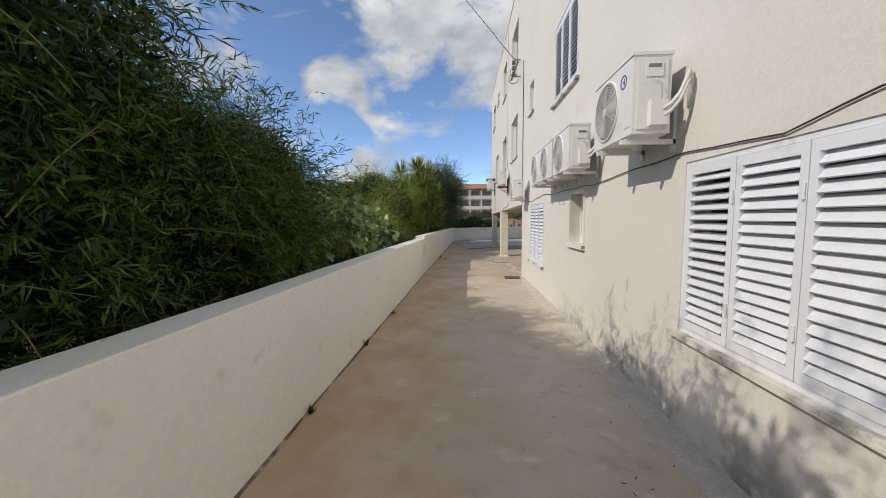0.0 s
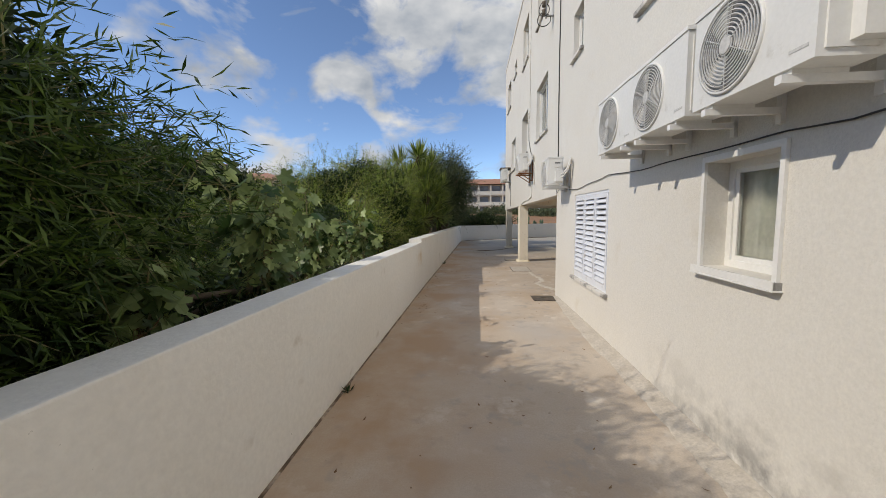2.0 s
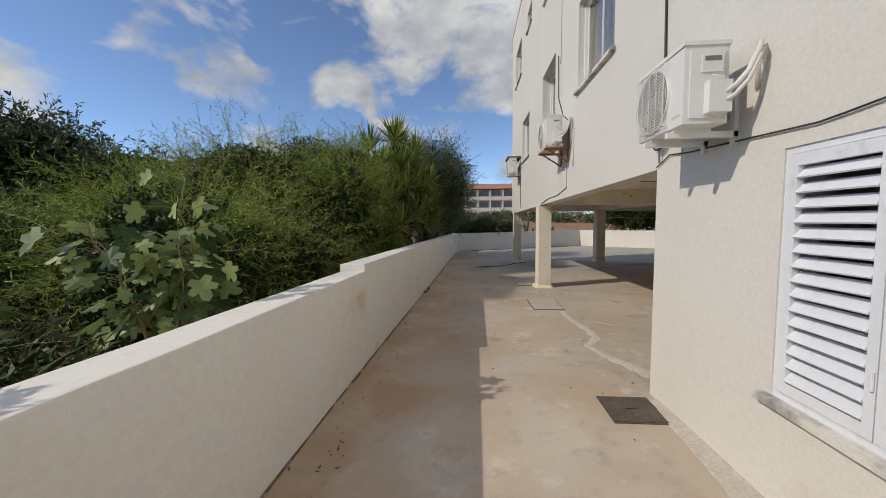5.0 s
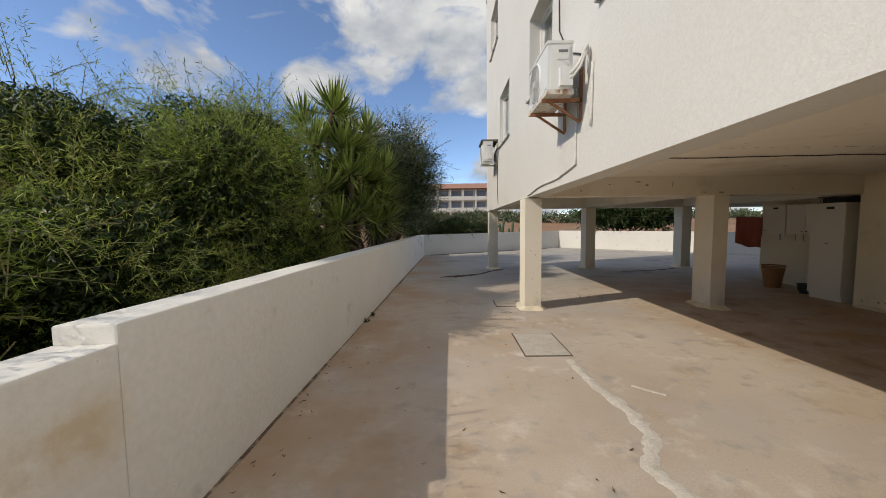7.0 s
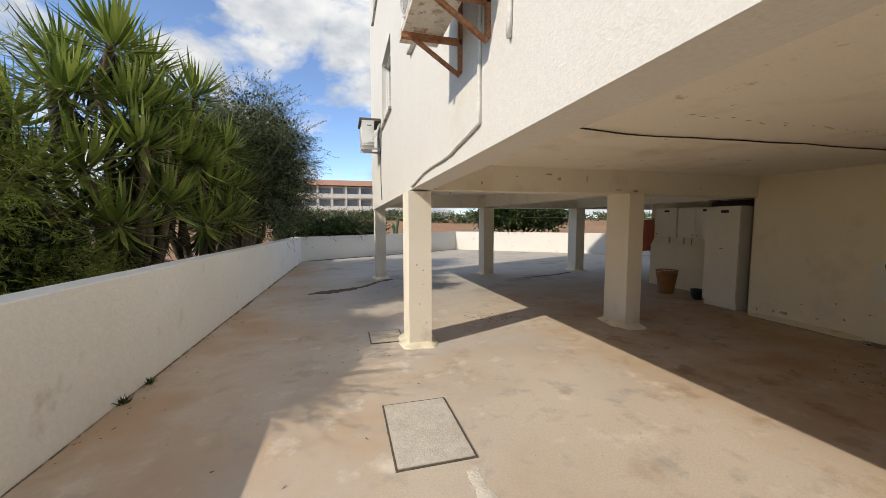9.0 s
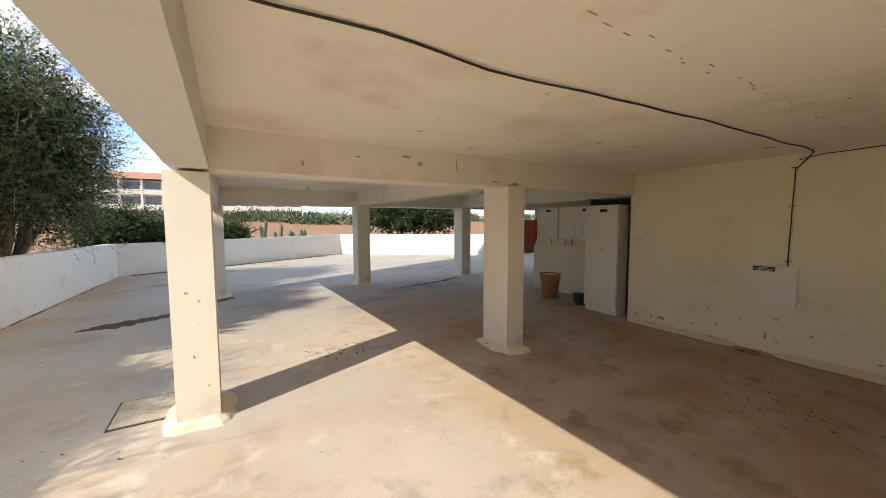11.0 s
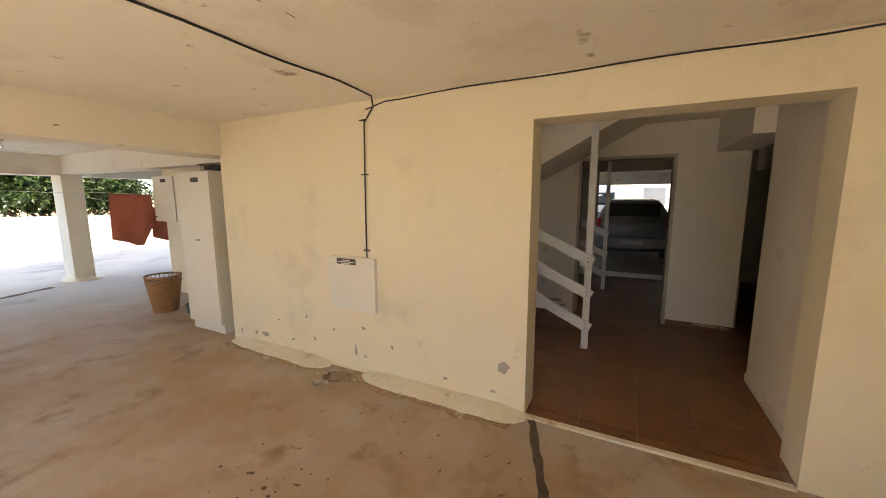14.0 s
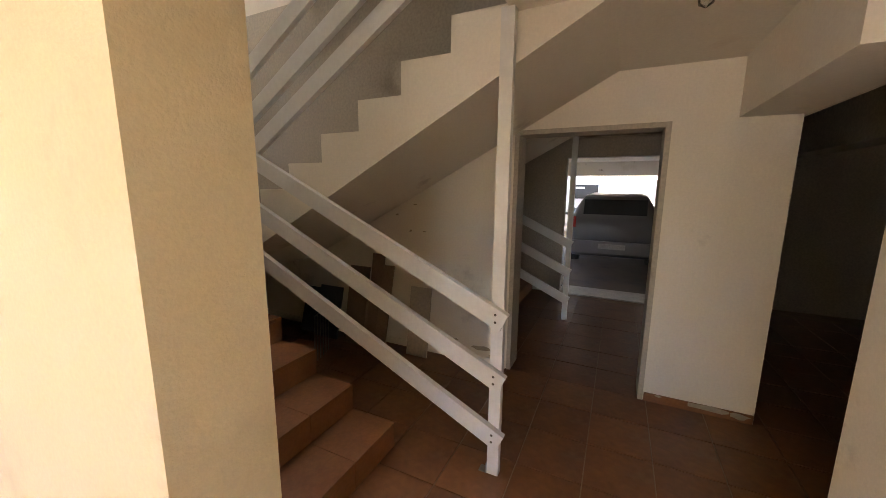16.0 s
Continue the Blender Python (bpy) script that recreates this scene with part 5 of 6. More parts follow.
smear("north_foot_dirt", "leaf dirt along the foot of the back wall", [(-0.5, 26.7), (2.0, 28.0), (6.5, 30.4)], [0.10, 0.08, 0.10], M_LITTER, 0.02, 8)
smear("floor_channel", "narrow dark drain channel across the garage floor", [(7.50, 12.70), (6.9, 12.50), (6.41, 12.33), (5.8, 12.1)], [0.028, 0.028, 0.026, 0.026], M_BARK, 0.003, 9)

rng_l = random.Random(77)
PL = np.array([(rng_l.uniform(-1.2, 1.6), rng_l.uniform(1, 26), 0.006) for _ in range(190)] + [(rng_l.gauss(-1.0, 0.08), rng_l.uniform(9, 26), 0.008) for _ in range(160)] + [(rng_l.uniform(5.4, 7.2), rng_l.uniform(12.6, 14.2), 0.006) for _ in range(45)])
DL = np.array([(rng_l.uniform(-1, 1), rng_l.uniform(-1, 1), 0.03) for _ in range(len(PL))])
SL = np.cross(DL, np.array([0, 0, 1.0]))
lit = leaf_mesh("leaf_litter", PL, DL, SL, np.array([rng_l.uniform(0.02, 0.06) for _ in PL]), np.array([rng_l.uniform(0.008, 0.02) for _ in PL]), L_DRY, None)
tagged(lit, "small dry leaves scattered on the concrete", "leaves", kind="stuff")
for k, (x, y, h) in enumerate(((-1.34, 2.95, 0.09), (-1.30, 4.6, 0.12), (-1.25, 6.2, 0.10), (-1.05, 15.2, 0.12), (-1.03, 15.6, 0.09))):
    r2 = np.random.RandomState(90 + k)
    ob = thing("weed", "small dark weed at the foot of the garden wall", "weed", "weeds along the wall", (x, y, 0.0))
    n = 26
    d = r2.normal(size=(n, 3)) * np.array([0.5, 0.5, 0.2]) + np.array([0.15, 0, 1.0])
    leaf_mesh("blades", r2.normal(size=(n, 3)) * np.array([0.012, 0.02, 0.0]), d, r2.normal(size=(n, 3)), r2.uniform(0.5, 1.0, n) * h, np.full(n, 0.012), L_DARK, ob)

# ---- garage things ----
box_m = thing("meter_box", "flat white electrical meter box on the garage wall", "meter box", at=(7.53, 14.04, 0.59))
part("back_box", boxes((-0.03, -0.0005, 0, 0.49, 0, 0.46)), M_CUPB, box_m, bevel=0.004)
lid = part("cover", boxes((-0.042, -0.031, -0.006, 0.496, -0.006, 0.466)), M_CUPB, box_m, bevel=0.003)
plate = part("name_plate", boxes((-0.044, -0.041, 0.19, 0.40, 0.40, 0.452)), M_IRON, lid, "dark plate with small pale print")
for k, (a, c, z) in enumerate(((0.25, 0.34, 0.437), (0.205, 0.385, 0.422), (0.24, 0.35, 0.408))):
    part("print_line", boxes((-0.0455, -0.0438, a, c, z - 0.003, z + 0.003)), M_FRAME, plate)

Z = CEIL - 0.010
cable("cable", "black cable clipped across the garage ceiling", [(1.93, 14.03, Z), (2.56, 14.01, Z), (3.13, 14.07, Z), (3.9, 14.02, Z), (5.2, 13.97, Z), (6.11, 13.96, Z), (7.04, 13.93, Z), (7.40, 13.95, Z - 0.005), (7.51, 14.02, Z - 0.05), (7.518, 14.12, Z - 0.16), (7.518, 14.13, 1.7), (7.518, 14.13, 1.06)], 0.0062)
cable("cable", "black cable along the top of the garage wall", [(7.518, 14.10, Z - 0.06), (7.518, 13.9, Z - 0.02), (7.518, 13.1, Z - 0.005), (7.518, 12.3, Z - 0.003), (7.518, 11.4, Z - 0.01), (7.518, 10.6, Z - 0.005)], 0.005)
for k, z in enumerate((1.75, 1.12, 2.18)):
    c = tagged(new("cable_clip", finish("cable_clip", boxes((7.51, 7.53, 14.095 + 0.005 * k, 14.16, z - 0.004, z + 0.004)), M_BLACK)), "thin black cable clip on the wall", "clip", "cable clips")


def bulb_holder(x, y, z, label):
    ob = thing("lamp_holder", label, "lamp", "bare lamp holders", (x, y, z))
    part("rose", lathe(bmesh.new(), [(0.001, 0.0), (0.045, 0.0), (0.042, -0.02), (0.02, -0.03), (0.001, -0.03)], 16), M_FRAME, ob, soft=True)
    part("bulb", lathe(bmesh.new(), [(0.013, -0.03), (0.014, -0.05), (0.03, -0.085), (0.026, -0.11), (0.001, -0.125)], 16), M_GLASS, ob, "clear unlit bulb", soft=True)
    return ob


bulb_holder(3.45, 20.3, CEIL, "white lamp holder with an unlit bulb on the ceiling")
bulb_holder(9.0, 11.74, LC, "white lamp holder with an unlit bulb in the lobby")
bulb_holder(6.85, 19.6, CEIL, "white lamp holder with an unlit bulb on the ceiling")
stub = thing("lamp_holder", "bare cream lamp socket on the garage ceiling", "lamp", "bare lamp holders", (4.84, 13.02, CEIL))
part("rose", lathe(bmesh.new(), [(0.001, 0.0), (0.055, 0.0), (0.05, -0.012), (0.018, -0.018)], 16), M_FRAME, stub, soft=True)
part("socket", lathe(bmesh.new(), [(0.018, -0.012), (0.022, -0.02), (0.024, -0.06), (0.030, -0.064), (0.030, -0.078), (0.020, -0.08), (0.001, -0.07)], 14, pose(0, 0, 0, 18, 10, 0)), M_FILLET, stub, "empty cream socket", soft=True)

rng_p = random.Random(5)


def flake(x, y, z, w, h, axis="x"):
    """A ragged patch where paint has come off, a few millimetres thick."""
    bm = bmesh.new()
    n = 11
    pts = []
    for k in range(n):
        a = 2 * math.pi * k / n
        r = rng_p.uniform(0.55, 1.1)
        u, v = 0.5 * w * r * math.cos(a), 0.5 * h * r * math.sin(a)
        pts.append((0.0, u, v) if axis == "x" else (u, 0.0, v) if axis == "y" else (u, v, 0.0))
    front = [bm.verts.new(p) for p in pts]
    bm.faces.new(front)
    g = bmesh.ops.extrude_face_region(bm, geom=list(bm.faces))
    shift = Vector((-0.003, 0, 0)) if axis == "x" else Vector((0, -0.003, 0)) if axis == "y" else Vector((0, 0, -0.003))
    for q in [e for e in g["geom"] if isinstance(e, bmesh.types.BMVert)]:
        q.co += shift
    bmesh.ops.recalc_face_normals(bm, faces=bm.faces)
    ob = tagged(new("bare_patch", finish("bare_patch", bm, M_PEEL)), "ragged patch of bare grey plaster under flaked paint", kind="structure")
    ob.location = (x, y, z)
    return ob


for y, z, w, h in ((12.92, 0.33, 0.10, 0.09), (15.90, 0.12, 0.03, 0.07), (15.66, 0.14, 0.05, 0.05), (15.52, 0.14, 0.12, 0.06), (15.1, 0.16, 0.06, 0.03), (14.8, 0.22, 0.03, 0.05), (14.3, 0.2, 0.04, 0.12), (14.55, 0.35, 0.03, 0.03), (14.2, 0.42, 0.06, 0.03), (13.9, 0.3, 0.03, 0.05), (13.4, 0.14, 0.05, 0.03), (15.3, 0.33, 0.04, 0.02), (14.9, 0.42, 0.03, 0.04), (13.0, 0.13, 0.05, 0.02)):
    flake(7.53, y, z, w, h)
for x, z, w, h in ((1.72, 1.05, 0.03, 0.02), (1.80, 0.98, 0.02, 0.02), (1.75, 0.55, 0.012, 0.03), (1.84, 0.3, 0.02, 0.02)):
    flake(x, 15.96, z, w, h, "y")
for x, z, w, h in ((4.92, 1.80, 0.03, 0.02), (5.02, 1.2, 0.02, 0.03), (4.97, 0.7, 0.02, 0.02)):
    flake(x, 15.93, z, w, h, "y")
for x, z, w, h in ((2.6, 2.1, 0.03, 0.05), (3.1, 2.2, 0.06, 0.02), (3.6, 2.24, 0.12, 0.03), (3.75, 2.18, 0.08, 0.05), (4.75, 2.05, 0.15, 0.02), (5.05, 2.04, 0.12, 0.04), (4.2, 2.2, 0.02, 0.12), (6.3, 2.1, 0.04, 0.02)):
    flake(x, 16.0, z, w, h, "y")
for k in range(26):
    flake(3.2 + 0.122 * k + rng_p.uniform(-0.06, 0.06), 13.53 + rng_p.uniform(-0.035, 0.035), CEIL, rng_p.uniform(0.02, 0.07), rng_p.uniform(0.005, 0.011), "z")
for x, y, w, h in ((5.3, 13.3, 0.05, 0.02), (4.2, 12.5, 0.06, 0.02), (6.4, 12.6, 0.06, 0.015)):
    flake(x, y, CEIL, w, h, "z")
hole_f = thing("floor_pit", "small broken pit with rubble in the floor by the wall", "pit", at=(7.36, 14.38, 0.0), turn=12)
bm = bmesh.new()
ring = [bm.verts.new(((0.10 + 0.03 * noise.noise((k * 1.7, 2, 0))) * math.cos(k * 0.449), (0.14 + 0.05 * noise.noise((k * 1.3, 5, 0))) * math.sin(k * 0.449), 0.004)) for k in range(14)]
bm.faces.new(ring)
part("dark_earth", bm, M_DIRT, hole_f, "dark crumbled earth")
part("board", box(bmesh.new(), -0.07, 0.06, -0.09, 0.05, 0.0, 0.012, pose(0.0, 0.0, 0.008, 5, -7, 18)), M_PLANK, hole_f, "brown splintered board", bevel=0.003)
for k in range(34):
    a, d, q = rng_p.uniform(0, 6.28), rng_p.uniform(0.75, 1.35), rng_p.uniform(0.008, 0.026)
    part("stone", box(bmesh.new(), -q, q, -q * 0.7, q * 0.7, 0, q * 0.7, pose(0.11 * d * math.cos(a) - 0.02, 0.15 * d * math.sin(a), 0.002, rng_p.uniform(-12, 12), rng_p.uniform(-12, 12), rng_p.uniform(0, 90))), M_MORTAR, hole_f, bevel=0.006)

# cupboards in the recess
tall = thing("tall_cabinet", "tall off-white laminate cabinet with a worn plinth", "cabinet", at=(7.51, 16.24, 0.0))
part("body", boxes((0.02, 0.55, 0.0, 0.62, 0.10, 1.86)), M_CUPB, tall, bevel=0.004)
part("plinth", boxes((0.04, 0.55, 0.01, 0.61, 0.0, 0.098)), M_CUPB, tall)
td = part("door", boxes((0.0, 0.018, 0.004, 0.616, 0.11, 1.85)), M_CUPB, tall, bevel=0.004)
part("hand_hole", boxes((-0.004, 0.001, 0.20, 0.34, 1.74, 1.79)), M_BLACK, td, "dark oval finger pull", 0.001)
part("latch", boxes((-0.008, 0.001, 0.27, 0.33, 1.08, 1.10)), M_GREYMETAL, td, "small steel latch")


def wall_cupboard(y, w, doors, label):
    ob = thing("wall_cupboard", label, "cupboard", "cupboards in the garage recess", (8.02, y, 1.22))
    part("body", boxes((0.02, 0.375, 0.0, w, 0.0, 0.66)), M_CUPB, ob, bevel=0.004)
    dw = w / doors
    for k in range(doors):
        d = part("door", boxes((0.0, 0.018, k * dw + 0.003, (k + 1) * dw - 0.003, 0.004, 0.656)), M_CUPB, ob, bevel=0.004)
        side = k * dw + (0.05 if k else dw - 0.05)
        part("knob", lathe(bmesh.new(), [(0.006, 0.0), (0.006, 0.012), (0.013, 0.018), (0.010, 0.026), (0.001, 0.028)], 10, Matrix.Translation((0, side, 0.07)) @ pose(0, 0, 0, 0, -90, 0)), M_IRON, d)
        if k == 0:
            part("hand_hole", boxes((-0.004, 0.001, dw * 0.35, dw * 0.35 + 0.13, 0.57, 0.615)), M_BLACK, d, "dark oval finger pull", 0.001)
    for y2 in (0.08, w - 0.08):
        part("hook_rod", boxes((0.33, 0.345, y2, y2 + 0.012, -0.16, 0.0)), M_GREYMETAL, ob)
    return ob


wall_cupboard(17.06, 0.86, 2, "off-white double wall cupboard with dark finger pulls")
wall_cupboard(17.95, 0.55, 1, "off-white single wall cupboard with a dark finger pull")
cage = thing("wire_cage", "dark wire cage stored on top of the cupboards", "cage", at=(7.95, 16.30, 1.87))
for k in range(2):
    z = 0.0 if k == 0 else 0.12
    part("rim", boxes((0, 0.4, 0, 0.012, z, z + 0.012), (0, 0.4, 0.888, 0.9, z, z + 0.012), (0, 0.012, 0.012, 0.888, z, z + 0.012), (0.388, 0.4, 0.012, 0.888, z, z + 0.012)), M_IRON, cage)
for k in range(19):
    part("wire", boxes((0.002, 0.008, 0.045 * k + 0.02, 0.045 * k + 0.025, 0.0, 0.13)), M_IRON, cage)
part("load", boxes((0.05, 0.36, 0.06, 0.84, 0.002, 0.11)), M_BLACK, cage, "dark folded sheet inside", 0.02)

bsk = thing("wicker_basket", "brown wicker waste basket standing on the floor", "basket", at=(7.74, 17.88, 0.0))
bm = bmesh.new()
for i in range(22):
    z = 0.015 + 0.39 * i / 21
    r = 0.137 + 0.138 * z
    tube(bm, [(r * (1 + 0.02 * (-1) ** (j + i)) * math.cos(2 * math.pi * j / 36), r * (1 + 0.02 * (-1) ** (j + i)) * math.sin(2 * math.pi * j / 36), z) for j in range(37)], 0.0098, 5, False)
part("weave", bm, M_WICKER, bsk)
for i in range(24):
    a = 2 * math.pi * i / 24
    part("stake", tube(bmesh.new(), [((0.137 + 0.138 * z) * math.cos(a + 0.25 * max(0, z - 0.40)), (0.137 + 0.138 * z) * math.sin(a + 0.25 * max(0, z - 0.40)), z) for z in (0.0, 0.2, 0.41, 0.49)], 0.006, 5), M_WICKER, bsk)
for z, r in ((0.43, 0.2), (0.50, 0.209)):
    part("rim", tube(bmesh.new(), [(r * math.cos(2 * math.pi * j / 32), r * math.sin(2 * math.pi * j / 32), z) for j in range(33)], 0.014, 6, False), M_WICKER, bsk)
part("base", lathe(bmesh.new(), [(0.001, 0.012), (0.14, 0.012), (0.14, 0.0)], 24), M_WICKER, bsk)
pot = thing("plant_pot", "small dark green glazed pot on the floor", "pot", at=(7.76, 17.15, 0.0))
part("bowl", lathe(bmesh.new(), [(0.001, 0.0), (0.075, 0.0), (0.115, 0.09), (0.125, 0.18), (0.14, 0.20), (0.125, 0.205), (0.105, 0.17), (0.001, 0.15)], 24), M_POT, pot, soft=True)

# washing on the line
cable("clothes_line", "thin washing line from the column to the cupboards", [(8.10, 21.45, 1.62), (8.25, 19.5, 1.425), (8.95, 19.3, 1.365), (12.9, 18.4, 1.6)], 0.004, M_FOAM)


def cloth(label, p0, p1, drops, seed):
    """A hanging cloth between two points on the line; drops: lengths from one side to the other."""
    bm = bmesh.new()
    n, k = 26, 14
    a, c = Vector(p0), Vector(p1)
    side = (c - a).cross(Vector((0, 0, 1))).normalized()
    rows_ = []
    for i in range(n + 1):
        f = i / n
        j = f * (len(drops) - 1)
        q = min(int(j), len(drops) - 2)
        d = drops[q] + (drops[q + 1] - drops[q]) * (j - q)
        p = a.lerp(c, f)
        rows_.append([bm.verts.new(p + Vector((0, 0, -d * g / k)) + side * (0.05 * math.sin(9 * f + seed) * (g / k) + 0.03 * noise.noise((f * 4, g / k * 2, seed)))) for g in range(k + 1)])
    for r0, r1 in zip(rows_, rows_[1:]):
        for g in range(k):
            bm.faces.new((r0[g], r1[g], r1[g + 1], r0[g + 1]))
    ob = thing("cloth", label, "cloth", "washing on the line", p0)
    for v in bm.verts:
        v.co -= a
    o = part("sheet", bm, M_CLOTH, ob, soft=True)
    sol = o.modifiers.new("thickness", "SOLIDIFY")
    sol.thickness = 0.006
    for f in (0.04, 0.96):
        q = a.lerp(c, f) - a
        part("peg", boxes((q.x - 0.006, q.x + 0.006, q.y - 0.012, q.y + 0.012, -0.035, 0.035)), M_PLANK, ob)
    return ob


cloth("red-brown cloth pegged by two corners, its edge slanting", (7.63, 18.87, 1.63), (8.0, 18.52, 1.61), [0.66, 0.70, 0.76, 0.74, 0.42], 1)
cloth("red-brown cloth slung low behind the cupboards", (8.38, 19.46, 1.42), (8.98, 19.29, 1.36), [0.52, 0.58, 0.60, 0.52], 2)
cable("clothes_line", "thin washing line to the cupboards", [(5.13, 21.6, 1.72), (7.63, 18.87, 1.635), (8.04, 18.49, 1.62)], 0.004, M_FOAM)

# ---- lobby: tiles, stairs, rail ----
TP = 0.36
bm = boxes((7.55, 12.9, 11.2, 16.0, 0.0, 0.012), (8.86, 13.4, 7.5, 11.2, 0.0, 0.012))
structure("floor_lobby", bm, M_GROUT, "brown tiled lobby floor with pale joints")
lobby_floor = bpy.data.objects["floor_lobby"]
tile_me = finish("floor_tile", boxes((-TP / 2 + 0.003, TP / 2 - 0.003, -TP / 2 + 0.003, TP / 2 - 0.003, 0.0, 0.010)), M_TILE, 0.003)
for i in range(-1, 14):
    for j in range(-13, 11):
        x, y = 8.0 + TP * (i + 0.5), 12.4 + TP * (j + 0.5)
        inside = (7.72 < x < 12.72 and 11.35 < y < 15.8) or (9.0 < x < 13.2 and 7.68 < y < 11.25)
        if not inside:
            continue
        o = new("floor_tile", tile_me)
        o.parent = lobby_floor
        o.location = (x, y, 0.008 + 0.0008 * ((i * 7 + j * 3) % 3))
cut_x = finish("floor_tile", boxes((-0.041, 0.041, -TP / 2 + 0.003, TP / 2 - 0.003, 0.0, 0.010)), M_TILE, 0.003)
cut_y = finish("floor_tile", boxes((-TP / 2 + 0.003, TP / 2 - 0.003, -0.054, 0.054, 0.0, 0.010)), M_TILE, 0.003)
for me, x, y in [(cut_x, 7.594, 12.4 + TP * (j + 0.5)) for j in range(-3, 1)] + [(cut_y, 8.0 + TP * (i + 0.5), 11.263) for i in range(-1, 3)]:
    o = new("floor_tile", me)
    o.parent = lobby_floor
    o.location = (x, y, 0.0085)
structure("door_sill", boxes((7.505, 7.545, 11.29, 12.75, 0.0, 0.017)), M_FILLET, "worn cement threshold strip", 0.003)

RISE, GO = 0.176, 0.31
stair = thing("staircase", "brown-tiled concrete stairs turning back on themselves", "stairs", at=(0, 0, 0))
X0, X1 = 7.79, 8.88
for k in range(7):
    y = 13.13 + GO * k
    st = part("step", boxes((X0, X1, y, 15.0, RISE * k + (0.015 if k == 0 else 0.0), RISE * (k + 1) - 0.022)), M_STEP, stair)
    for m in range(3):
        a, c = X0 + (X1 - X0) * m / 3, X0 + (X1 - X0) * (m + 1) / 3
        part("tread_tile", boxes((a + 0.002, c - 0.002, y - 0.012, y + GO, RISE * (k + 1) - 0.021, RISE * (k + 1))), M_STEP, st, bevel=0.004)
        part("riser_tile", boxes((a + 0.002, c - 0.002, y - 0.009, y - 0.001, RISE * k + 0.017, RISE * (k + 1) - 0.024)), M_STEP, st)
part("landing", boxes((X0, BX, 15.0, 16.0, RISE * 7 - 0.16, RISE * 7)), M_STAIRW, stair)
UX0, UX1 = 9.0, BX
bm = bmesh.new()
top_y = 12.52
prof_u = [(15.0, RISE * 7)]
y, z = 14.628, RISE * 7
ups = []
for k in range(7):
    ups.append((y, z + RISE))
    prof_u += [(y, z), (y, z + RISE)]
    y, z = y - 0.302, z + RISE
prof_u += [(y, z), (y, 2.42)]
low_edge = [(12.05, 2.42), (13.71, 1.525), (15.0, 0.84)]
outline = prof_u + [(12.05, 2.42)] + low_edge[1:]
left = [bm.verts.new((UX0, a, c)) for a, c in outline]
right = [bm.verts.new((UX1 - 0.003, a, c)) for a, c in outline]
bm.faces.new(left)
bm.faces.new(list(reversed(right)))
for k in range(len(outline)):
    q = (k + 1) % len(outline)
    bm.faces.new((left[k], right[k], right[q], left[q]))
bmesh.ops.recalc_face_normals(bm, faces=bm.faces)
part("upper_flight", bm, M_STAIRW, stair, "cream plastered underside of the upper flight")

rail = thing("stair_rail", "white timber stair rail with one tall post", "railing", at=(8.95, 12.50, 0.018))
part("post", boxes((-0.022, 0.022, -0.032, 0.032, 0.0, 2.40)), M_RAIL, rail, bevel=0.004)
part("foot_bracket", boxes((-0.025, 0.025, 0.033, 0.08, 0.0, 0.006), (-0.025, 0.025, 0.033, 0.039, 0.0, 0.06)), M_GREYMETAL, rail)
SL = math.atan(0.475)
for z in (0.95, 0.61, 0.27):
    bm = box(bmesh.new(), -0.018, 0.018, -0.05, 2.75, -0.05, 0.05, pose(-0.042, 0.0, z - 0.018, math.degrees(SL), 0, 0))
    pl = part("plank", bm, M_RAIL, rail, bevel=0.003)
    for q in (-0.02, 0.02):
        part("screw", lathe(bmesh.new(), [(0.001, 0.002), (0.007, 0.001), (0.007, 0.0)], 8, Matrix.Translation((-0.0605, 0.0, z - 0.018 + q)) @ pose(0, 0, 0, 0, -90, 0)), M_IRON, pl)
rail2 = thing("stair_rail", "grey-white timber rail along the upper flight", "railing", at=(8.96, 14.2, 0.0))
for z in (1.96, 2.19, 2.48):
    part("plank", box(bmesh.new(), -0.018, 0.018, -2.6, 0.75, -0.05, 0.05, pose(0.0, 0.0, z - 0.04, -31, 0, 0)), M_RAIL, rail2, bevel=0.003)
part("post", boxes((-0.02, 0.02, 0.66, 0.75, 1.24, 2.75)), M_RAIL, rail2, bevel=0.004)
skirt = [("baseboard_pillar", (BX - 0.012, BX - 0.0005, 11.035, 11.695, 0.018, 0.085)), ("baseboard_back", (BX - 0.012, BX - 0.0005, 12.78, 15.9, 0.018, 0.085)), ("baseboard_south", (7.80, 8.855, 11.2005, 11.212, 0.018, 0.085))]
for nm, b in skirt:
    structure(nm, boxes(b), M_STEP if nm == "baseboard_pillar" else M_STAIRW, "worn skirting along the lobby wall", 0.003)
for y, z, w, h in ((11.3, 0.07, 0.25, 0.05), (11.12, 0.06, 0.14, 0.05), (11.6, 0.08, 0.06, 0.02), (13.0, 0.16, 0.22, 0.05), (13.3, 0.19, 0.16, 0.05), (12.9, 0.1, 0.1, 0.05), (13.9, 1.35, 0.04, 0.02), (13.75, 1.2, 0.03, 0.03), (13.7, 1.45, 0.05, 0.015), (13.6, 1.2, 0.05, 0.012)):
    flake(BX - (0.0125 if z < 0.09 else 0.0), y, z, w, h)
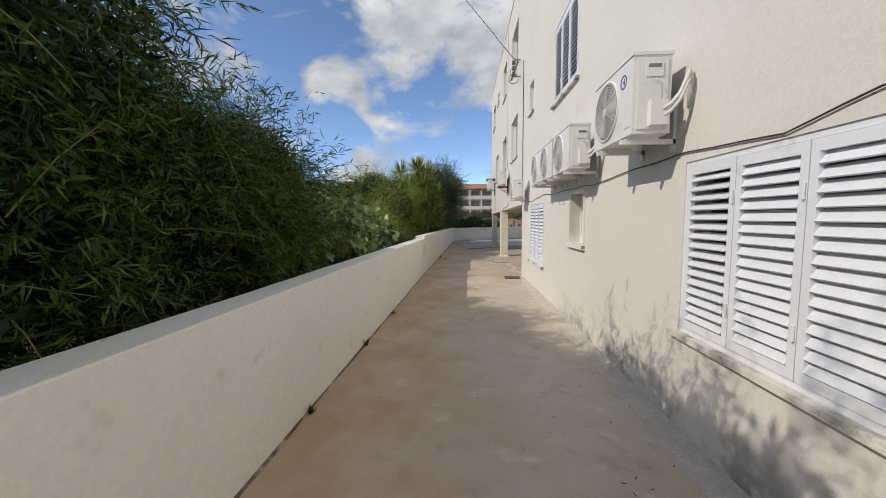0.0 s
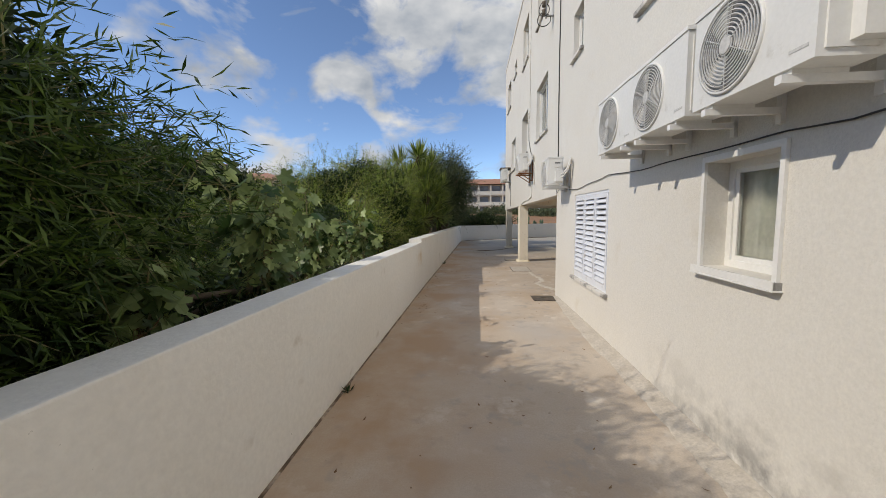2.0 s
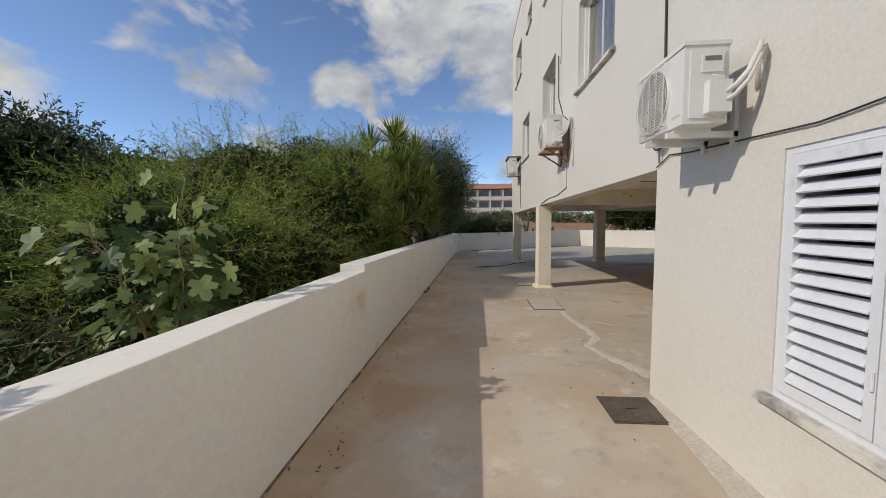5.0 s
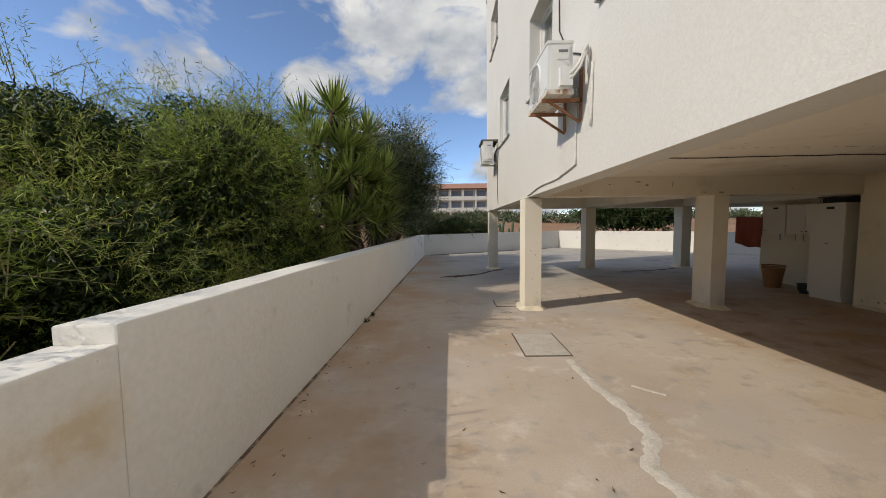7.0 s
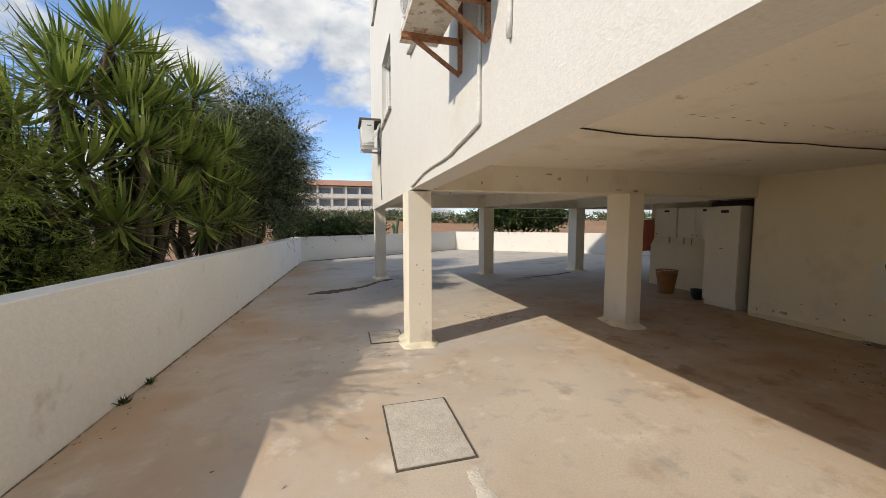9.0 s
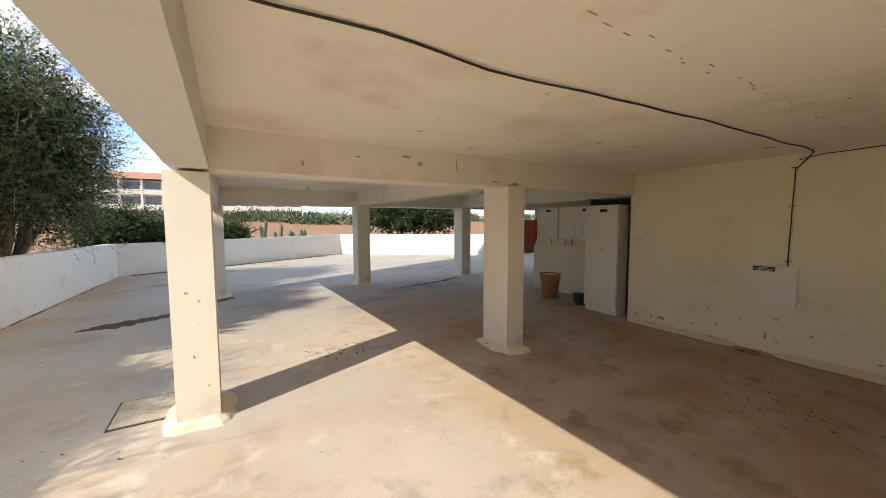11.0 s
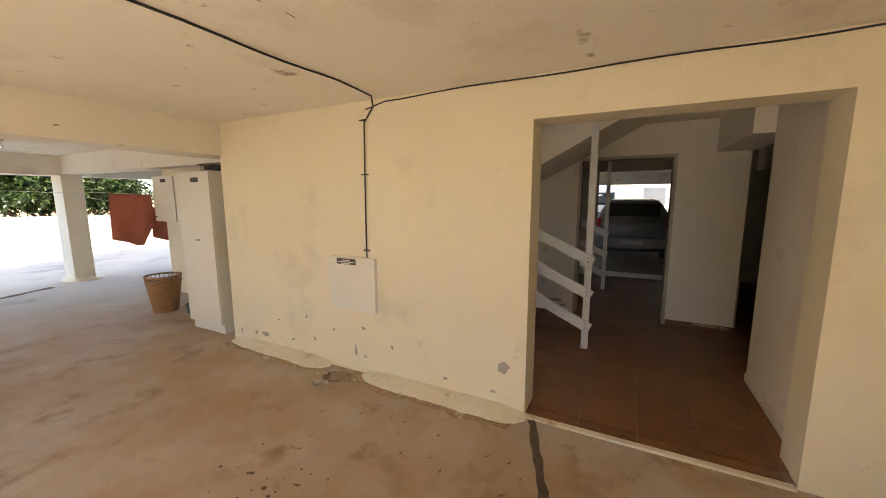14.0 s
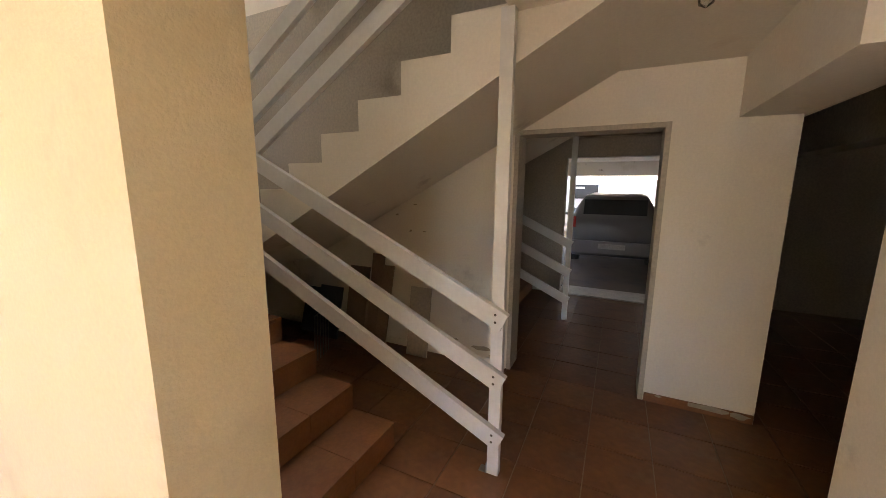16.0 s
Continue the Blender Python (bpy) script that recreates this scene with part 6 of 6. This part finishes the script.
# boards stored under the stairs
for k, (y, w, h, lean, m) in enumerate(((14.22, 0.24, 0.80, 12, M_PLANK), (14.02, 0.14, 0.95, 10, M_PLANK), (13.90, 0.12, 0.86, 14, M_PLANK), (14.12, 0.30, 0.62, 17, M_PLANK), (13.50, 0.22, 0.66, 9, M_LOBBYDARK), (14.55, 0.30, 0.55, 14, M_FARDARK), (14.75, 0.35, 0.50, 16, M_FARDARK))):
    ob = thing("board", "stained loose board leaning on the wall under the stairs" if m is M_PLANK else "dark grey slab leaning on the wall under the stairs", "board", "boards under the stairs")
    ob.matrix_basis = pose(BX - 0.03 - math.sin(radians(lean)) * h - 0.02 * (k % 3), y, 0.018, 0, lean, 0)
    part("panel", boxes((0, 0.018, 0, w, 0, h)), m, ob, bevel=0.003)
tray = thing("metal_rack", "thin wire rack leaning under the stairs", "rack", at=(9.45, 14.35, 0.018), turn=20)
for k in range(6):
    part("wire", tube(bmesh.new(), [(0.06 * k, 0, 0), (0.06 * k + 0.08, 0.02, 0.42)], 0.005, 5), M_GREYMETAL, tray)
part("top_bar", tube(bmesh.new(), [(0.08, 0.02, 0.42), (0.38, 0.02, 0.42)], 0.006, 5), M_GREYMETAL, tray)

# second hall
st2 = thing("staircase", "dim brown-tiled stairs of the second hall", "stairs")
for k in range(7):
    part("step", boxes((11.72, 12.88, 13.13 + GO * k, 15.0, RISE * k + 0.016, RISE * (k + 1))), M_STEP, st2)
part("landing", boxes((BX + 0.22, 12.9, 15.0, 16.0, RISE * 7 - 0.16, RISE * 7)), M_STAIRW, st2)
bm = bmesh.new()
left = [bm.verts.new((BX + 0.223, a, c)) for a, c in outline]
right = [bm.verts.new((11.58, a, c)) for a, c in outline]
bm.faces.new(left)
bm.faces.new(list(reversed(right)))
for k in range(len(outline)):
    q = (k + 1) % len(outline)
    bm.faces.new((left[k], right[k], right[q], left[q]))
bmesh.ops.recalc_face_normals(bm, faces=bm.faces)
part("upper_flight", bm, M_STAIRW, st2)
rail3 = thing("stair_rail", "white timber rail in the second hall", "railing", at=(11.68, 12.48, 0.018))
part("post", boxes((-0.022, 0.022, -0.03, 0.03, 0.0, 2.40)), M_RAIL, rail3, bevel=0.004)
for z in (0.95, 0.61, 0.27):
    part("plank", box(bmesh.new(), -0.018, 0.018, -0.04, 2.6, -0.05, 0.05, pose(-0.042, 0.0, z, math.degrees(SL), 0, 0)), M_RAIL, rail3, bevel=0.003)
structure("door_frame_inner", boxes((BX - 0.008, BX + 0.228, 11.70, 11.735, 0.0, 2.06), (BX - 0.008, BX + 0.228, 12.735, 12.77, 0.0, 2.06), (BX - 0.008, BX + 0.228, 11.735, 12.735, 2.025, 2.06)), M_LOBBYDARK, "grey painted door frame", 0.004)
structure("door_sill_far", boxes((12.85, 13.35, 11.45, 12.72, 0.0, 0.03)), M_COVER, "pale cement threshold to the carport", 0.004)

rng_d = random.Random(31)
bm = bmesh.new()
for k in range(60):
    x, y, r = rng_d.gauss(6.08, 0.20), rng_d.gauss(13.72, 0.24), rng_d.uniform(0.003, 0.015)
    lathe(bm, [(0.0005, 0.0028), (r * 0.8, 0.0024), (r, 0.0008)], 7, Matrix.Translation((x, y, 0.0)) @ Matrix.Diagonal((1.0, rng_d.uniform(0.6, 1.5), 1.0, 1.0)))
for k in range(46):
    x, y, r = rng_d.gauss(3.12, 0.20), rng_d.gauss(17.0, 0.16), rng_d.uniform(0.006, 0.02)
    lathe(bm, [(0.0005, 0.0028), (r * 0.8, 0.0024), (r, 0.0008)], 7, Matrix.Translation((x, y, 0.0)))
tagged(new("floor_drips", finish("floor_drips", bm, M_BARK)), "dark dried drips on the garage floor", "drips", kind="stuff")

# ---- carport side: car and van ----
M_CARPAINT = mat("dark_grey_car_paint", (0.17, 0.17, 0.18), (0.15, 0.15, 0.16), 3.0, 0.3, 0.4, bump=0.0, speck=0.02)
M_VANPAINT = mat("white_van_paint", (0.78, 0.79, 0.80), (0.74, 0.75, 0.76), 2.0, 0.3, bump=0.0, speck=0.02)
M_TYRE = mat("black_tyre_rubber", (0.03, 0.03, 0.03), (0.045, 0.043, 0.04), 9.0, 0.85)
M_RIM = mat("silver_wheel_rim", (0.55, 0.55, 0.56), (0.48, 0.48, 0.5), 6.0, 0.35, 0.8)
M_CARGLASS = mat("dark_car_glass", (0.015, 0.018, 0.02), (0.02, 0.022, 0.025), 3.0, 0.08, bump=0.0, speck=0.0)
M_TAIL = mat("red_tail_lamp", (0.45, 0.03, 0.025), (0.38, 0.02, 0.02), 6.0, 0.2, bump=0.0)


def shell(sections):
    """A body skinned over cross-sections (x, half width low, half width high, z low, z shoulder, z top, half width top)."""
    bm = bmesh.new()
    rings = []
    for x, wl, ws, zl, zs, zt, wt in sections:
        half = [(wl * 0.92, zl), (wl, zl + 0.12), (ws, zs), ((ws + wt) / 2 + 0.02, (zs + zt) / 2), (wt, zt - 0.05), (wt * 0.8, zt)]
        rings.append([bm.verts.new((x, w, z)) for w, z in half] + [bm.verts.new((x, -w, z)) for w, z in reversed(half)])
    n = len(rings[0])
    for a, c in zip(rings, rings[1:]):
        for k in range(n):
            bm.faces.new((a[k], a[(k + 1) % n], c[(k + 1) % n], c[k]))
    bm.faces.new(list(reversed(rings[0])))
    bm.faces.new(rings[-1])
    bmesh.ops.recalc_face_normals(bm, faces=bm.faces)
    return bm


def wheel(parent, x, y, r):
    m = Matrix.Translation((x, y, r)) @ pose(0, 0, 0, 90, 0, 0)
    t = part("tyre", lathe(bmesh.new(), [(r * 0.6, -0.09), (r * 0.95, -0.10), (r, -0.06), (r, 0.06), (r * 0.95, 0.10), (r * 0.6, 0.09)], 24, m), M_TYRE, parent, soft=True)
    part("rim", lathe(bmesh.new(), [(0.001, -0.05), (r * 0.6, -0.085), (r * 0.6, 0.085), (0.001, 0.05)], 20, m), M_RIM, t)


car = thing("car", "dark grey hatchback parked under the carport", "car", at=(15.2, 12.05, 0.008))
part("body", shell([(0.0, 0.72, 0.76, 0.32, 0.80, 1.02, 0.70), (0.06, 0.80, 0.83, 0.24, 0.86, 1.14, 0.70), (0.22, 0.83, 0.86, 0.2, 0.92, 1.42, 0.62), (0.55, 0.84, 0.87, 0.2, 0.93, 1.50, 0.60), (1.6, 0.85, 0.87, 0.2, 0.92, 1.52, 0.60), (2.3, 0.85, 0.87, 0.2, 0.92, 1.40, 0.58), (2.95, 0.84, 0.86, 0.2, 0.90, 1.0, 0.66), (3.7, 0.80, 0.80, 0.22, 0.78, 0.84, 0.62), (3.9, 0.70, 0.70, 0.3, 0.6, 0.66, 0.55)]), M_CARPAINT, car, soft=True)
part("rear_window", box(bmesh.new(), -0.005, 0.005, -0.58, 0.58, -0.17, 0.17, pose(0.118, 0, 1.24, 0, 29, 0)), M_CARGLASS, car, bevel=0.003)
bmp = part("bumper", boxes((-0.05, 0.12, -0.80, 0.80, 0.30, 0.55)), M_CARPAINT, car, bevel=0.04)
part("number_plate", boxes((-0.062, -0.05, -0.25, 0.25, 0.40, 0.50)), M_GREYMETAL, bmp, "dull grey number plate")
for s in (-1, 1):
    part("tail_lamp", boxes((-0.012, 0.12, s * 0.78 - 0.07, s * 0.78 + 0.07, 0.82, 1.04)), M_TAIL, car, bevel=0.02)
    part("door_mirror", boxes((2.45, 2.58, s * 0.95 - 0.09, s * 0.95 + 0.09, 0.95, 1.10)), M_CARPAINT, car, bevel=0.03)
    part("side_window", box(bmesh.new(), 0.5, 2.4, -0.004, 0.004, -0.17, 0.17, pose(0, s * 0.745, 1.2, s * 28, 0, 0)), M_CARGLASS, car)
    for x in (0.72, 3.15):
        wheel(car, x, s * 0.77, 0.30)
part("roof_spoiler", boxes((0.14, 0.34, -0.55, 0.55, 1.45, 1.49)), M_CARPAINT, car, bevel=0.012)

van = thing("van", "white panel van parked across the yard", "van", at=(21.6, 14.0, 0.0), turn=-90)
part("body", shell([(-2.6, 0.90, 0.95, 0.35, 1.1, 2.05, 0.82), (-2.5, 0.95, 0.98, 0.3, 1.15, 2.15, 0.84), (0.9, 0.95, 0.98, 0.3, 1.15, 2.15, 0.84), (1.35, 0.95, 0.97, 0.3, 1.15, 1.95, 0.80), (1.95, 0.94, 0.95, 0.3, 1.1, 1.25, 0.78), (2.5, 0.90, 0.90, 0.32, 0.95, 1.05, 0.72), (2.65, 0.84, 0.84, 0.4, 0.8, 0.85, 0.7)]), M_VANPAINT, van, soft=True)
for s in (-1, 1):
    part("cab_window", box(bmesh.new(), 0.45, 1.35, -0.004, 0.004, -0.24, 0.24, pose(0, s * 0.945, 1.52, s * 9, 0, 0)), M_CARGLASS, van)
    for x in (-1.6, 1.75):
        wheel(van, x, s * 0.86, 0.33)
    part("side_strip", boxes((-2.3, 1.6, s * 0.985 - 0.01, s * 0.985 + 0.01, 0.72, 0.80)), M_TYRE, van)

# ---- far buildings ----
def hotel():
    """A long three-storey block with balconies and a tiled roof."""
    ob = thing("hotel_building", "white three-storey block with rows of balconies and a terracotta roof", "building", at=(-8.0, 92.0, 1.2))
    part("wall", boxes((-34, 24, 2.0, 12, 0, 7.8)), M_FARWALL, ob)
    bm = bmesh.new()
    vs = [bm.verts.new(p) for p in ((-34.8, 0.2, 7.9), (24.8, 0.2, 7.9), (24.8, 12.6, 7.9), (-34.8, 12.6, 7.9), (-30, 6.2, 9.6), (20, 6.2, 9.6))]
    for f in ((0, 1, 5, 4), (1, 2, 5), (2, 3, 4, 5), (3, 0, 4), (0, 3, 2, 1)):
        bm.faces.new([vs[i] for i in f])
    part("roof", bm, M_ROOFTILE, ob)
    glass = finish("window", boxes((0.3, 2.4, 1.96, 1.995, 0.3, 2.2)), M_FARPANE)
    pier = finish("pier", boxes((-0.16, 0.16, 0.5, 2.0, 0.0, 7.8)), M_FARWALL)
    para = finish("balcony", boxes((0.16, 2.74, 0.55, 0.70, 0.0, 0.85), (0.16, 2.74, 0.70, 2.0, -0.2, 0.0)), M_FARWALL)
    for i in range(20):
        x = -34 + 2.9 * i
        o = new("pier", pier)
        o.parent, o.location = ob, (x, 0, 0)
        for s in range(3):
            for nm, me in (("window", glass), ("balcony", para)):
                o = new(nm, me)
                o.parent, o.location = ob, (x, 0, 2.6 * s + 0.1)
    return ob


hotel()
vil = thing("villa", "pale villa with a low terracotta roof and small tower", "house", at=(-40.0, 50.0, 0.0))
part("wall", boxes((-6, 14, 0, 9, 0, 6.6)), M_FARWALL, vil)
bm = bmesh.new()
vs = [bm.verts.new(p) for p in ((-6.6, -0.6, 6.6), (14.6, -0.6, 6.6), (14.6, 9.6, 6.6), (-6.6, 9.6, 6.6), (-2, 4.5, 8.1), (10, 4.5, 8.1))]
for f in ((0, 1, 5, 4), (1, 2, 5), (2, 3, 4, 5), (3, 0, 4), (0, 3, 2, 1)):
    bm.faces.new([vs[i] for i in f])
part("roof", bm, M_ROOFTILE, vil)
part("tower", boxes((-1.5, 2.5, 2.5, 6.5, 7.0, 9.6)), M_FARWALL, vil)
bm = bmesh.new()
vs = [bm.verts.new(p) for p in ((-2, 2, 9.6), (3, 2, 9.6), (3, 7, 9.6), (-2, 7, 9.6), (0.5, 4.5, 10.5))]
for f in ((0, 1, 4), (1, 2, 4), (2, 3, 4), (3, 0, 4), (0, 3, 2, 1)):
    bm.faces.new([vs[i] for i in f])
part("tower_roof", bm, M_ROOFTILE, vil)
for x in (-4, 0, 4, 8, 12):
    part("window", boxes((x, x + 1.4, -0.03, 0.0, 3.8, 5.2)), M_FARDARK, vil)

nb = thing("neighbour_house", "pale neighbouring house with dark windows", "house", at=(33.0, 4.0, 0.0))
part("wall", boxes((0, 8, 0, 16, 0, 6.5)), M_FARWALL, nb)
part("roof", boxes((-0.3, 8.3, -0.3, 16.3, 6.5, 6.75)), M_FARWALL, nb)
for y in (2.0, 6.0, 10.5, 13.5):
    for z in (0.9, 4.0):
        w = part("window", boxes((-0.03, 0.0, y, y + 1.3, z, z + 1.3)), M_FARDARK, nb)
        part("window_frame", boxes((-0.06, -0.03, y - 0.08, y, z - 0.08, z + 1.38), (-0.06, -0.03, y + 1.3, y + 1.38, z - 0.08, z + 1.38), (-0.06, -0.03, y, y + 1.3, z + 1.3, z + 1.38), (-0.06, -0.03, y, y + 1.3, z - 0.08, z)), M_CUPB, w)
low_wall("wall_yard_east", (24.0, 18.0), (24.0, -9.0), 1.1, 1.1, 0.2, "low white painted yard wall by the street")
